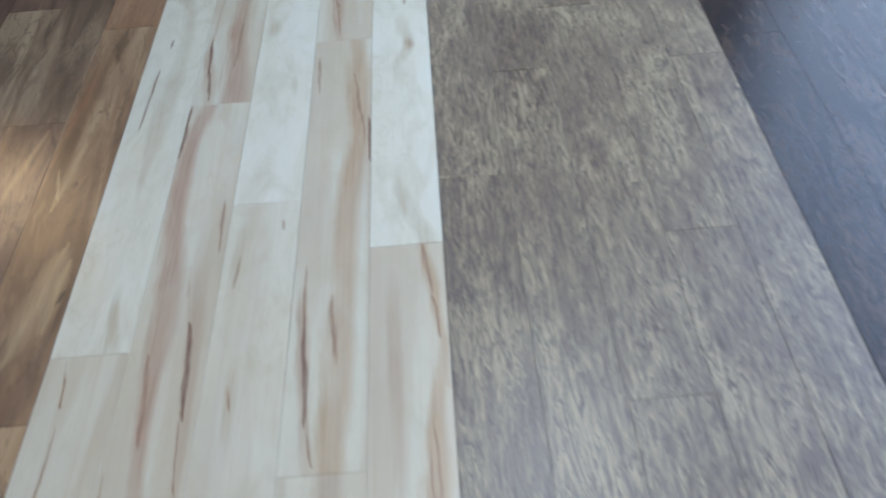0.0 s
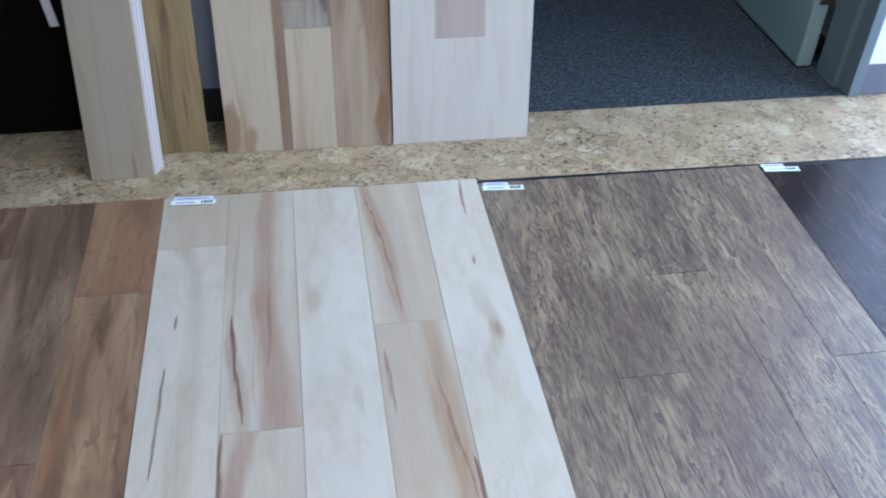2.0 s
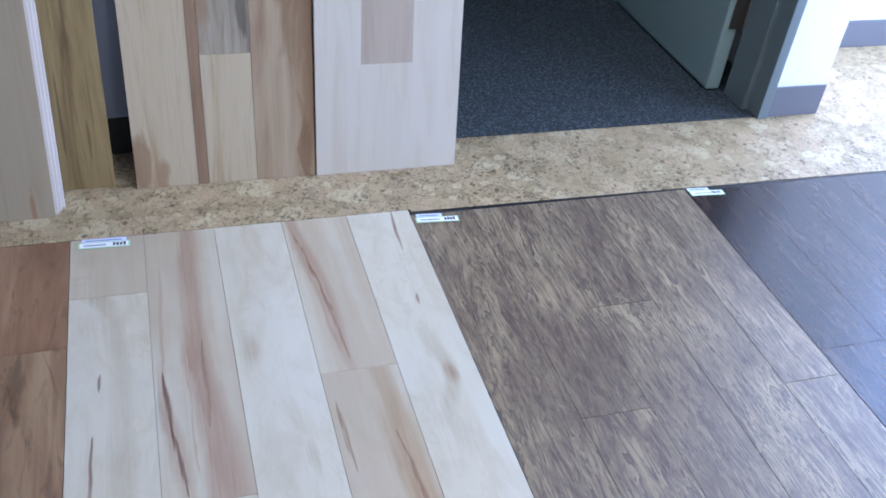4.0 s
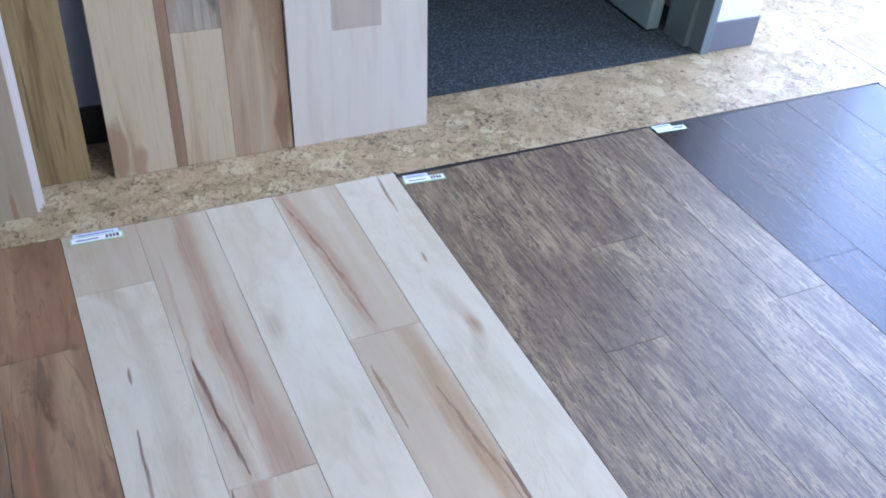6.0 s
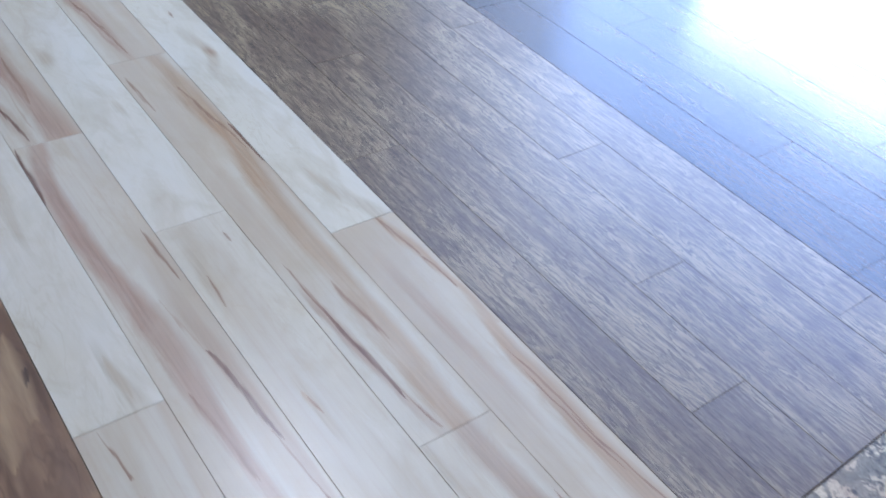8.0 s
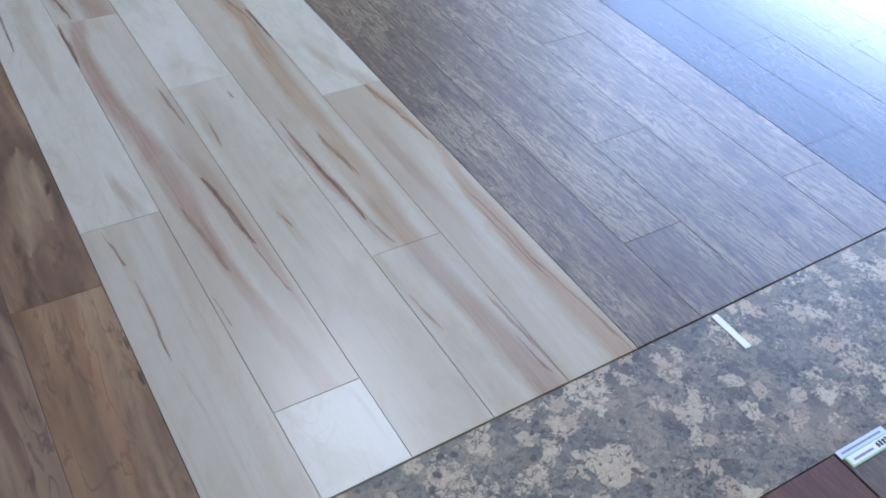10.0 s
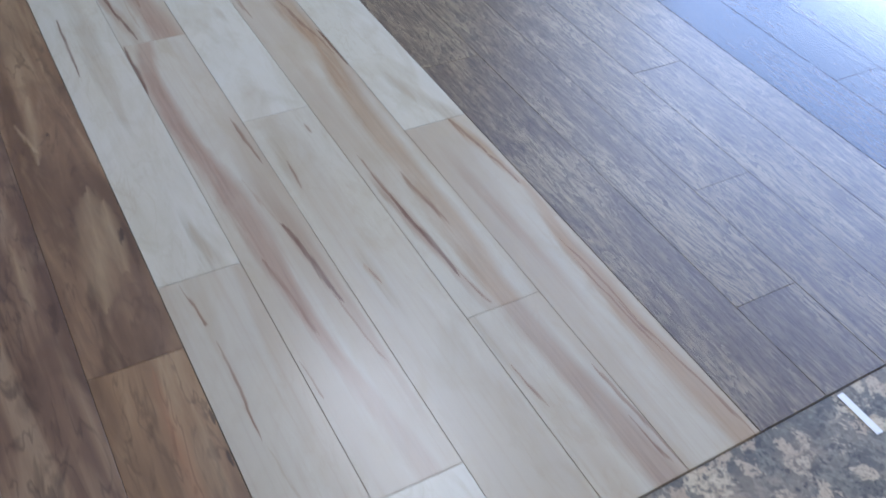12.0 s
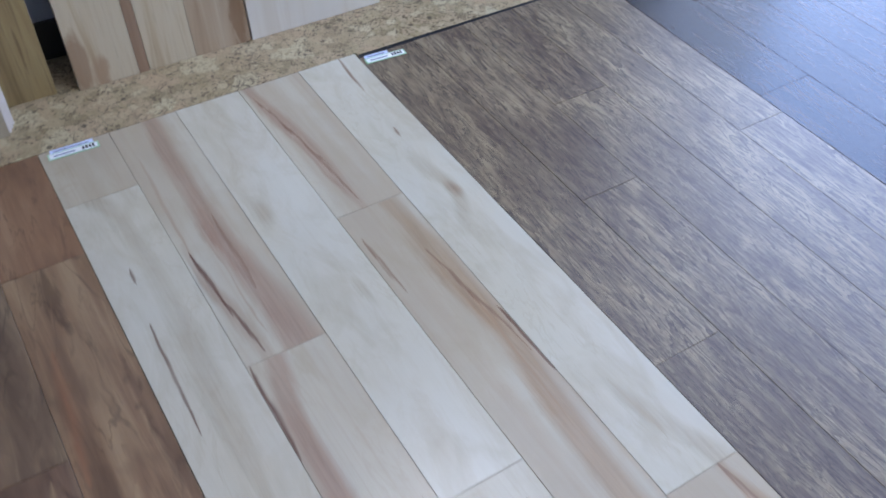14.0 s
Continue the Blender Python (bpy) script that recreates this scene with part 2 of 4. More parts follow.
def acacia(low, mid, high):
    """Varnished acacia in three shades, figured with blond and dark swirls."""
    n = Nodes("acacia_planks")
    p, r = n.place(), n.random()
    shift = n.add("CombineXYZ", X=n.math("MULTIPLY", r, 37.0), Y=n.math("MULTIPLY", r, 91.0)).outputs[0]
    big = n.noise(n.stretch(p, 5.0, 1.5, 1, shift), 1.6, 4.0, 0.55, 0.8)
    band = n.noise(n.stretch(p, 8.0, 0.8, 1, shift), 1.6, 4.0, 0.55, 1.1)
    fine = n.noise(n.stretch(p, 150, 5, 1, shift), 2.0, 4.0, 0.6)
    color = n.ramp(band, (0.34, low), (0.46, n.mid(low, mid)), (0.55, mid), (0.68, high))
    color = n.mix(n.ramp(big, (0.53, 0.0), (0.66, 0.55)), color, high)
    color = n.mix(n.ramp(big, (0.34, 0.6), (0.46, 0.0)), color, tuple(c * 0.75 for c in low))
    vein = n.noise(n.stretch(p, 12.0, 2.2, 1, shift), 1.6, 5.0, 0.6, 1.3)
    color = n.mix(n.ramp(vein, (0.33, 0.65), (0.42, 0.0)), color, tuple(c * 0.6 for c in low))
    color = n.mix(n.ramp(vein, (0.58, 0.0), (0.74, 0.4)), color, high)
    ring = n.math("ABSOLUTE", n.math("SUBTRACT", n.noise(n.stretch(p, 7.0, 1.5, 1, shift), 1.8, 3.0, 0.5, 1.8), 0.5))
    color = n.mix(n.math("MULTIPLY", n.ramp(ring, (0.0, 0.55), (0.022, 0.0)), n.ramp(big, (0.42, 0.0), (0.55, 1.0))), color, tuple(c * 0.55 for c in low))
    color = n.mix(n.math("MULTIPLY", n.ramp(fine, (0.5, 0.0), (0.75, 1.0)), 0.18), color, (0.10, 0.055, 0.034))
    blond, smoke, ember, bark = (0.45, 0.325, 0.18), (0.085, 0.058, 0.046), (0.33, 0.135, 0.06), (0.028, 0.017, 0.012)
    for x0, y0, x1, y1, width, soft, tint, share in (
            (-0.068, -0.72, -0.092, -0.93, 0.014, 1.0, blond, 0.75), (-0.105, -0.80, -0.085, -0.90, 0.006, 0.9, blond, 0.8),
            (-0.035, -1.02, -0.075, -1.30, 0.034, 1.0, blond, 0.75), (-0.02, -1.06, -0.03, -1.24, 0.016, 1.0, blond, 0.8),
            (-0.012, -1.135, -0.020, -1.165, 0.006, 0.7, bark, 0.9), (-0.06, -0.842, -0.063, -0.857, 0.004, 0.7, bark, 0.8),
            (-0.015, -1.22, -0.03, -1.42, 0.018, 1.0, smoke, 0.4), (-0.10, -0.45, -0.12, -0.70, 0.014, 1.0, ember, 0.6),
            (-0.16, -0.66, -0.21, -0.96, 0.012, 1.0, blond, 0.7), (-0.19, -0.98, -0.20, -1.22, 0.022, 1.0, smoke, 0.8),
            (-0.215, -1.02, -0.205, -1.16, 0.009, 0.8, ember, 0.8), (-0.17, -1.1, -0.165, -1.26, 0.010, 1.0, blond, 0.6),
            (-0.004, -1.525, -0.005, -1.55, 0.004, 0.6, bark, 0.9), (-0.003, -1.59, -0.005, -1.62, 0.004, 0.6, bark, 0.9),
            (-0.05, -1.43, -0.06, -1.75, 0.016, 1.0, ember, 0.6), (-0.02, -1.5, -0.03, -1.85, 0.010, 1.0, blond, 0.5)):
        g = n.tree.nodes.new("ShaderNodeGroup")
        g.node_tree = STREAK
        for key, value in (("X0", x0), ("Y0", y0), ("X1", x1), ("Y1", y1), ("Width", width), ("Soft", soft)):
            g.inputs[key].default_value = value
        color = n.mix(n.math("MULTIPLY", g.outputs[0], share if tint == bark else share * 0.7), color, tint)
    return n.done(color, n.math("ADD", 0.24, n.math("MULTIPLY", fine, 0.14)), fine, 0.10, 0.0008)


def scraped(name, low, mid, high, amount, rough, gloss=0.5):
    """Brushed, hand scraped laminate: short pale flecks over a dark ground, and shallow relief."""
    n = Nodes(name)
    p, r = n.place(), n.random()
    shift = n.add("CombineXYZ", X=n.math("MULTIPLY", r, 53.0), Y=n.math("MULTIPLY", r, 17.0)).outputs[0]
    patch = n.noise(n.stretch(p, 6.0, 2.2, 1, shift), 1.8, 5.0, 0.62, 1.2)
    fleck = n.noise(n.stretch(p, 27, 4.0, 1, shift), 1.9, 5.0, 0.66, 0.4)
    line = n.noise(n.stretch(p, 105, 12.0, 1, shift), 1.5, 3.0, 0.6, 0.5)
    web = n.noise(n.stretch(p, 42, 5.0, 1, shift), 2.0, 4.0, 0.62, 0.5)
    crack = n.math("LESS_THAN", n.math("ABSOLUTE", n.math("SUBTRACT", web, 0.5)), n.math("MULTIPLY_ADD", patch, 0.06, -0.017))
    h = n.math("ADD", n.math("MULTIPLY", patch, 0.34), n.math("ADD", n.math("MULTIPLY", fleck, 0.38), n.math("MULTIPLY", line, 0.28)))
    h = n.math("ADD", h, n.math("MULTIPLY", n.math("SUBTRACT", r, 0.5), 0.035))
    color = n.ramp(h, (0.37, low), (0.455, mid), (0.54, n.mid(mid, high)), (0.63, high))
    dashes = n.math("MULTIPLY", n.ramp(line, (0.405, 1.0), (0.435, 0.0)), n.ramp(patch, (0.38, 0.4), (0.56, 1.0)))
    color = n.mix(n.math("MULTIPLY", dashes, amount * 0.6), color, low)
    color = n.mix(n.ramp(fleck, (0.575, 0.0), (0.615, 0.5)), color, high)
    cast = n.noise(n.stretch(p, 4.2, 1.5, 1, shift), 1.6, 5.0, 0.62, 0.8)
    color = n.mix(n.ramp(cast, (0.42, 0.45), (0.56, 0.0)), color, n.mid(low, mid))
    color = n.mix(n.ramp(cast, (0.50, 0.0), (0.62, 0.5)), color, high)
    flame = n.noise(n.stretch(p, 12.0, 1.5, 1, shift), 1.9, 4.0, 0.58, 0.45)
    saw = n.math("FRACT", n.math("MULTIPLY", flame, 10.0))
    figure = n.math("MULTIPLY", n.ramp(cast, (0.42, 0.45), (0.54, 1.0)), amount * 1.15, clamp=True)
    color = n.mix(n.math("MULTIPLY", n.ramp(saw, (0.0, 1.0), (0.14, 0.85), (0.36, 0.2), (0.6, 0.0)), figure), color, n.mid(low, mid))
    color = n.mix(n.math("MULTIPLY", n.ramp(saw, (0.0, 0.95), (0.09, 0.0)), figure), color, low)
    color = n.mix(n.math("MULTIPLY", n.ramp(saw, (0.68, 0.0), (0.97, 0.6), (1.0, 0.0)), figure), color, high)
    color = n.mix(n.math("MULTIPLY", crack, amount * 0.75), color, low)
    return n.done(color, n.math("ADD", rough, n.math("MULTIPLY", h, 0.16)), h, 0.35, 0.0018, Specular_IOR_Level=gloss)


def cork(name, ground, ground2, chip, chip2, speck, share, size, grit, outline, medley, rag=0.0, holes=0.31):
    n = Nodes(name)
    p = n.place()
    def warp(scale, amount):
        node = n.add("VectorMath")
        node.operation = "MULTIPLY_ADD"
        n.put(node.inputs[0], n.add("TexNoise", Vector=p, Scale=scale, Detail=5.0, Roughness=0.65).outputs["Color"])
        node.inputs[1].default_value = (amount, amount, 0.0)
        n.put(node.inputs[2], p)
        return node.outputs[0]

    def cells(scale, vec):
        node = n.add("TexVoronoi", Vector=vec, Scale=scale)
        return n.add("SeparateColor", Color=node.outputs["Color"]).outputs

    wa, wb = warp(26.0, grit), warp(44.0, grit * 0.6)
    big, mid, bit = cells(size, wa), cells(size * 2.3, wb), cells(115.0, warp(90.0, 0.02))
    rim = n.add("TexVoronoi", Vector=wb, Scale=size * 2.3)
    rim.feature = "DISTANCE_TO_EDGE"
    fine, crack = n.noise(p, 260.0, 4.0, 0.7), n.noise(n.stretch(p, 1.0, 1.7), 48.0, 4.0, 0.65, 1.0)
    dots = n.add("TexVoronoi", Vector=warp(50.0, 0.02), Scale=48.0)
    dot = n.add("SeparateColor", Color=dots.outputs["Color"]).outputs
    grain = n.noise(p, 120.0, 5.0, 0.7, 0.6)
    color = n.mix(bit[0], ground, ground2)
    color = n.mix(n.ramp(mid[0], (0.50, 0.0), (0.52, medley)), color, n.mix(mid[1], chip2, ground2))
    color = n.mix(n.ramp(mid[1], (0.80, 0.0), (0.82, 0.6)), color, tuple(c * 0.72 for c in ground))
    flake = n.math("ADD", big[0], n.math("MULTIPLY", n.math("SUBTRACT", n.noise(p, 75.0, 5.0, 0.7, 0.8), 0.5), rag))
    small = n.math("ADD", mid[2], n.math("MULTIPLY", n.math("SUBTRACT", grain, 0.5), rag))
    color = n.mix(n.ramp(flake, (share, 0.0), (share + 0.015, 0.85)), color, n.mix(big[1], chip, chip2))
    if rag:
        color = n.mix(n.ramp(small, (0.86, 0.0), (0.875, 0.8)), color, n.mix(mid[1], chip, chip2))
    edge = n.math("MULTIPLY", n.ramp(rim.outputs["Distance"], (0.02, 1.0), (0.07, 0.0)), n.ramp(mid[2], (0.6, 0.0), (0.7, outline)))
    color = n.mix(edge, color, speck)
    clump = n.noise(p, 11.0, 4.0, 0.6, 0.8)
    pits = n.math("SUBTRACT", grain, n.math("MULTIPLY", n.ramp(clump, (0.48, 0.0), (0.62, 1.0)), 0.075))
    color = n.mix(n.ramp(pits, (0.37, 0.85), (0.405, 0.0)), color, speck)
    thread = n.math("ABSOLUTE", n.math("SUBTRACT", n.noise(p, 42.0, 3.0, 0.55, 1.4), 0.5))
    color = n.mix(n.math("MULTIPLY", n.ramp(thread, (0.006, 0.6), (0.020, 0.0)), n.ramp(clump, (0.54, 0.0), (0.64, 1.0))), color, speck)
    tone = n.noise(p, 7.0, 3.0, 0.55)
    color = n.mix(n.ramp(tone, (0.52, 0.0), (0.66, 0.3)), color, chip2)
    color = n.mix(n.ramp(grain, (0.60, 0.0), (0.68, 0.35)), color, chip)
    color = n.mix(n.ramp(crack, (holes, 0.85), (holes + 0.04, 0.0)), color, speck)
    spot = n.math("MULTIPLY", n.ramp(dot[0], (0.90, 0.0), (0.91, 1.0)), n.ramp(dots.outputs["Distance"], (0.24, 1.0), (0.36, 0.0)))
    color = n.mix(n.math("MULTIPLY", spot, 0.85), color, speck)
    color = n.mix(n.math("MULTIPLY", n.ramp(fine, (0.42, 1.0), (0.62, 0.0)), 0.2), color, speck)
    return n.done(color, n.math("ADD", 0.34, n.math("MULTIPLY", fine, 0.2)), fine, 0.12, 0.0008)


def plain(name, color, rough, scale=60.0, vary=0.12, bump=0.15, **more):
    n = Nodes(name)
    p = n.place()
    f, s = n.noise(p, scale, 4.0, 0.6), n.noise(p, 3.0, 3.0)
    both = n.math("MULTIPLY", n.math("ADD", f, s), 0.5)
    dim, up = tuple(c * (1 - vary) for c in color), tuple(min(1.0, c * (1 + vary)) for c in color)
    return n.done(n.mix(both, dim, up), n.math("ADD", rough - 0.05, n.math("MULTIPLY", s, 0.1)), f, bump, 0.0006, **more)


def carpet():
    n = Nodes("loop_carpet")
    p = n.place()
    v = n.add("TexVoronoi", Vector=p, Scale=260.0)
    f, s = n.noise(p, 150.0, 3.0), n.noise(p, 5.0, 3.0)
    color = n.ramp(f, (0.36, (0.009, 0.013, 0.014)), (0.52, (0.025, 0.034, 0.036)), (0.66, (0.095, 0.115, 0.13)))
    color = n.mix(n.math("MULTIPLY", s, 0.4), color, (0.028, 0.037, 0.039))
    return n.done(color, 0.95, v.outputs["Distance"], 0.6, 0.003)


def emitter(name, color, strength):
    n = Nodes(name)
    return n.done(color, 0.5, Emission_Color=(*color, 1), Emission_Strength=strength)


ACACIA_RED = acacia((0.168, 0.088, 0.047), (0.248, 0.136, 0.073), (0.325, 0.198, 0.112))
ACACIA_GOLD = acacia((0.145, 0.084, 0.047), (0.228, 0.136, 0.074), (0.340, 0.230, 0.128))
ACACIA_ORANGE = acacia((0.165, 0.096, 0.050), (0.265, 0.158, 0.080), (0.360, 0.240, 0.130))
ACACIA_OLIVE = acacia((0.120, 0.077, 0.048), (0.212, 0.139, 0.083), (0.325, 0.232, 0.138))
ACACIA_DARK = acacia((0.110, 0.066, 0.045), (0.190, 0.114, 0.070), (0.300, 0.205, 0.125))
ACACIA = ((ACACIA_GOLD, ACACIA_RED), (ACACIA_DARK, ACACIA_GOLD), (ACACIA_DARK, ACACIA_OLIVE, ACACIA_RED), (ACACIA_OLIVE, ACACIA_DARK, ACACIA_GOLD), (ACACIA_RED, ACACIA_GOLD, ACACIA_ORANGE))
M_grey = scraped("scraped_hickory_laminate", (0.050, 0.036, 0.030), (0.154, 0.111, 0.078), (0.310, 0.246, 0.150), 0.75, 0.27, 0.5)
M_dark = scraped("dark_scraped_laminate", (0.011, 0.009, 0.010), (0.024, 0.017, 0.016), (0.075, 0.050, 0.038), 0.6, 0.15, 0.5)
M_red = scraped("red_brown_laminate", (0.05, 0.018, 0.010), (0.11, 0.040, 0.020), (0.17, 0.07, 0.035), 0.6, 0.3)
M_walnut = scraped("grey_walnut_laminate", (0.05, 0.037, 0.03), (0.12, 0.085, 0.065), (0.22, 0.17, 0.12), 0.4, 0.3)
M_oak = scraped("pale_oak_laminate", (0.25, 0.19, 0.13), (0.42, 0.34, 0.25), (0.55, 0.46, 0.35), 0.4, 0.3)
M_tan = scraped("tan_laminate", (0.16, 0.10, 0.075), (0.28, 0.19, 0.14), (0.38, 0.28, 0.21), 0.5, 0.3)
M_cork = cork("tan_cork", (0.318, 0.240, 0.125), (0.432, 0.342, 0.200), (0.545, 0.462, 0.285), (0.448, 0.318, 0.190), (0.075, 0.052, 0.030), 0.70, 17.0, 0.075, 0.7, 0.55, 0.7, 0.34)
M_cork_grey = cork("grey_cork", (0.095, 0.083, 0.060), (0.215, 0.190, 0.138), (0.60, 0.49, 0.32), (0.46, 0.34, 0.22), (0.036, 0.031, 0.026), 0.875, 15.0, 0.085, 0.3, 0.22, 1.0, 0.35)
M_sub = plain("dark_subfloor", (0.018, 0.016, 0.015), 0.9)
M_wall = plain("white_wall_paint", (0.76, 0.76, 0.74), 0.6, 220.0, 0.03, 0.1)
M_bluewall = plain("grey_blue_wall_paint", (0.30, 0.34, 0.42), 0.6, 220.0, 0.05, 0.1)
M_ceiling = plain("ceiling_tile", (0.72, 0.72, 0.70), 0.9, 300.0, 0.05, 0.3)
M_base = plain("grey_vinyl_base", (0.125, 0.13, 0.15), 0.42, 90.0, 0.06, 0.05)
# black in place of the base's grey: shade behind boards and in gaps, as colour
M_shade_black = plain("vinyl_shade_black", (0.016, 0.016, 0.018), 0.45, 90.0, 0.06, 0.05)
M_frame = plain("green_grey_door_frame_paint", (0.13, 0.165, 0.165), 0.38, 150.0, 0.06, 0.06)
M_door = plain("grey_green_door_paint", (0.25, 0.335, 0.305), 0.42, 150.0, 0.05, 0.06)
M_steel = plain("worn_steel", (0.42, 0.38, 0.33), 0.35, 80.0, 0.15, 0.1, Metallic=1.0)
M_hinge = plain("brown_worn_hinge_steel", (0.075, 0.066, 0.055), 0.45, 60.0, 0.3, 0.1, Metallic=0.6)
M_carpet = carpet()
# the corner's deep shade is put into this near-black colour
M_dark_corner = plain("near_black_corner_shade", (0.0035, 0.0026, 0.002), 0.8, 40.0, 0.3, 0.1, Specular_IOR_Level=0.08)
M_paper = plain("white_paper", (0.80, 0.81, 0.80), 0.55, 200.0, 0.03, 0.02)
M_paper_blue = plain("blue_tinted_label", (0.60, 0.66, 0.84), 0.45, 200.0, 0.04, 0.02)
M_paper_green = plain("green_label_border", (0.36, 0.56, 0.34), 0.5, 200.0, 0.04, 0.02)
M_ink = plain("black_ink", (0.02, 0.02, 0.022), 0.6)
M_ink_grey = plain("grey_print", (0.22, 0.25, 0.33), 0.6)
M_core = plain("white_plank_core", (0.62, 0.56, 0.50), 0.6, 200.0, 0.12, 0.1)
M_glass = plain("glass", (1, 1, 1), 0.02, 5.0, 0.0, 0.0, Transmission_Weight=1.0, IOR=1.45)
M_amber = emitter("lit_amber_glass", (1.0, 0.66, 0.34), 48.0)
M_light = emitter("lit_diffuser", (1.0, 0.97, 0.92), 4.0)

# ---- building helpers ----


def part(name, bm, material, parent=None, label=""):
    me = bpy.data.meshes.new(name)
    bm.normal_update()
    bm.to_mesh(me)
    bm.free()
    me.materials.append(material)
    ob = new(name, me)
    ob.parent = parent
    return tagged(ob, label)


def thing(name, label, category, group="", at=(0, 0, 0)):
    ob = new(name)
    ob.empty_display_size = 0.05
    ob.location = [v * U for v in at]
    return tagged(ob, label, category, group)


def box(x0, x1, y0, y1, z0, z1, bevel=0.0, bm=None):
    """A box in plan units, with edges rounded by bevel metres."""
    b = bm or bmesh.new()
    made = bmesh.ops.create_cube(b, size=1.0, matrix=Matrix.Translation(((x0 + x1) / 2 * U, (y0 + y1) / 2 * U, (z0 + z1) / 2 * U)) @ Matrix.Diagonal(((x1 - x0) * U, (y1 - y0) * U, (z1 - z0) * U, 1)))
    if bevel:
        edges = {e for v in made["verts"] for e in v.link_edges}
        bmesh.ops.bevel(b, geom=list(edges), offset=bevel, segments=2, profile=0.6, affect="EDGES")
    return b


def slab(corners, z0, z1):
    """A prism over a plan outline."""
    b = bmesh.new()
    face = b.faces.new([b.verts.new((x * U, y * U, z1 * U)) for x, y in corners])
    if face.normal.z < 0:
        face.normal_flip()
    made = bmesh.ops.extrude_face_region(b, geom=[face])
    for v in made["geom"]:
        if isinstance(v, bmesh.types.BMVert):
            v.co.z = z0 * U
    bmesh.ops.recalc_face_normals(b, faces=b.faces)
    return b


def plank_mesh(name, w, l, h, edge, skew=0.0):
    """A floor plank, its top at z = 0, with a fine chamfer round the top."""
    me = bpy.data.meshes.new(name)
    rings = [(w / 2, l / 2, -h), (w / 2, l / 2, -edge), (w / 2 - edge, l / 2 - edge, 0.0)]
    verts = [(sx * a, sy * b + (skew * sx * a if sy < 0 else 0.0), z) for a, b, z in rings for sx, sy in ((-1, -1), (1, -1), (1, 1), (-1, 1))]
    faces = [(k * 4 + i, k * 4 + (i + 1) % 4, k * 4 + 4 + (i + 1) % 4, k * 4 + 4 + i) for k in (0, 1) for i in range(4)] + [(8, 9, 10, 11), (3, 2, 1, 0)]
    me.from_pydata(verts, [], faces)
    return me


def lay_planks(owner, x0, x1, y0, y1, material, gap=0.0007, edge=0.0006, skew=0.0):
    """One plank in plan units on the floor, as a part of owner."""
    me = plank_mesh("plank", (x1 - x0) * U - gap, (y1 - y0) * U - gap, 0.008, edge, skew)
    me.materials.append(material)
    ob = new("plank", me)
    ob.location = ((x0 + x1) / 2 * U, (y0 + y1) / 2 * U, random.uniform(-0.0002, 0.0002))
    ob.parent = owner
    return ob


def panel(name, label, seams, cuts, y_far, y_near, material, gap=0.0007, edge=0.0006):
    """A floor sample: columns between seams, each cut across at its own places."""
    owner = tagged(new(name), label, "flooring sample", "flooring samples set in the floor")
    owner.empty_display_size = 0.05
    for (a, b), ys in zip(zip(seams, seams[1:]), cuts):
        stops = [y_far, *ys, y_near if y_near is not None else near_edge((a + b) / 2) + 0.001]
        for k, (top, low) in enumerate(zip(stops, stops[1:])):
            wood = material[seams.index(a)][k] if isinstance(material, tuple) else material
            lay_planks(owner, a, b, low, top, wood, gap, edge, 0.0235 if y_near is None and low == stops[-1] else 0.0)
    return owner


def near_edge(x):
    """The samples end on a line that runs a little askew."""
    return -1.882 + 0.0235 * (x - 0.636)


# ---- structure ----
tagged(part("floor", box(-3.2, WINDOW_X + 0.1, -4.2, 3.2, -0.03, -0.0075), M_sub), "dark subfloor under the laid samples", "floor", kind="structure")
FAR = ((-3.2, 0.006), (0.64, 0.001), (0.64, -0.006), (1.97, -0.020), (2.026, -0.022), (2.026, 0.22), (WINDOW_X, 0.22), (WINDOW_X, 0.60), (1.60, 0.60), (1.60, 0.252), (0.69, 0.252), (0.69, 0.50), (-3.2, 0.50))
tagged(part("floor_1", slab(FAR, -0.0075, -0.0006), M_cork), "light tan cork floor with pale chips", "cork floor", kind="structure")
tagged(part("floor_2", slab(((-3.2, -2.149), (WINDOW_X, -2.149), (WINDOW_X, near_edge(WINDOW_X) - 0.0015), (-3.2, near_edge(-3.2) - 0.0015)), -0.0075, -0.0006), M_cork_grey), "grey cork floor with tan chips", "cork floor", kind="structure")
for n, q in enumerate((((-3.2, -1.884), (-0.655, -1.91), (-0.655, 0.004), (-3.2, 0.004)), ((2.62, -1.884), (WINDOW_X, -1.884), (WINDOW_X, 0.2195), (2.62, 0.2195)),
                       ((-3.2, -4.2), (0.10, -4.2), (0.10, -2.15), (-3.2, -2.15)), ((1.40, -4.2), (WINDOW_X, -4.2), (WINDOW_X, -2.15), (1.40, -2.15)), ((0.10, -4.2), (1.40, -4.2), (1.40, -3.3), (0.10, -3.3)))):
    tagged(part(f"floor_{n + 3}", slab(q, -0.0075, -0.0006), M_cork if n < 2 else M_cork_grey), "cork floor round the samples", "cork floor", kind="structure")
tagged(part("carpet_floor", box(0.60, 1.72, 0.252, 3.2, -0.0075, 0.0015), M_carpet), "dark blue-grey loop carpet in the room beyond", "carpet", kind="structure")

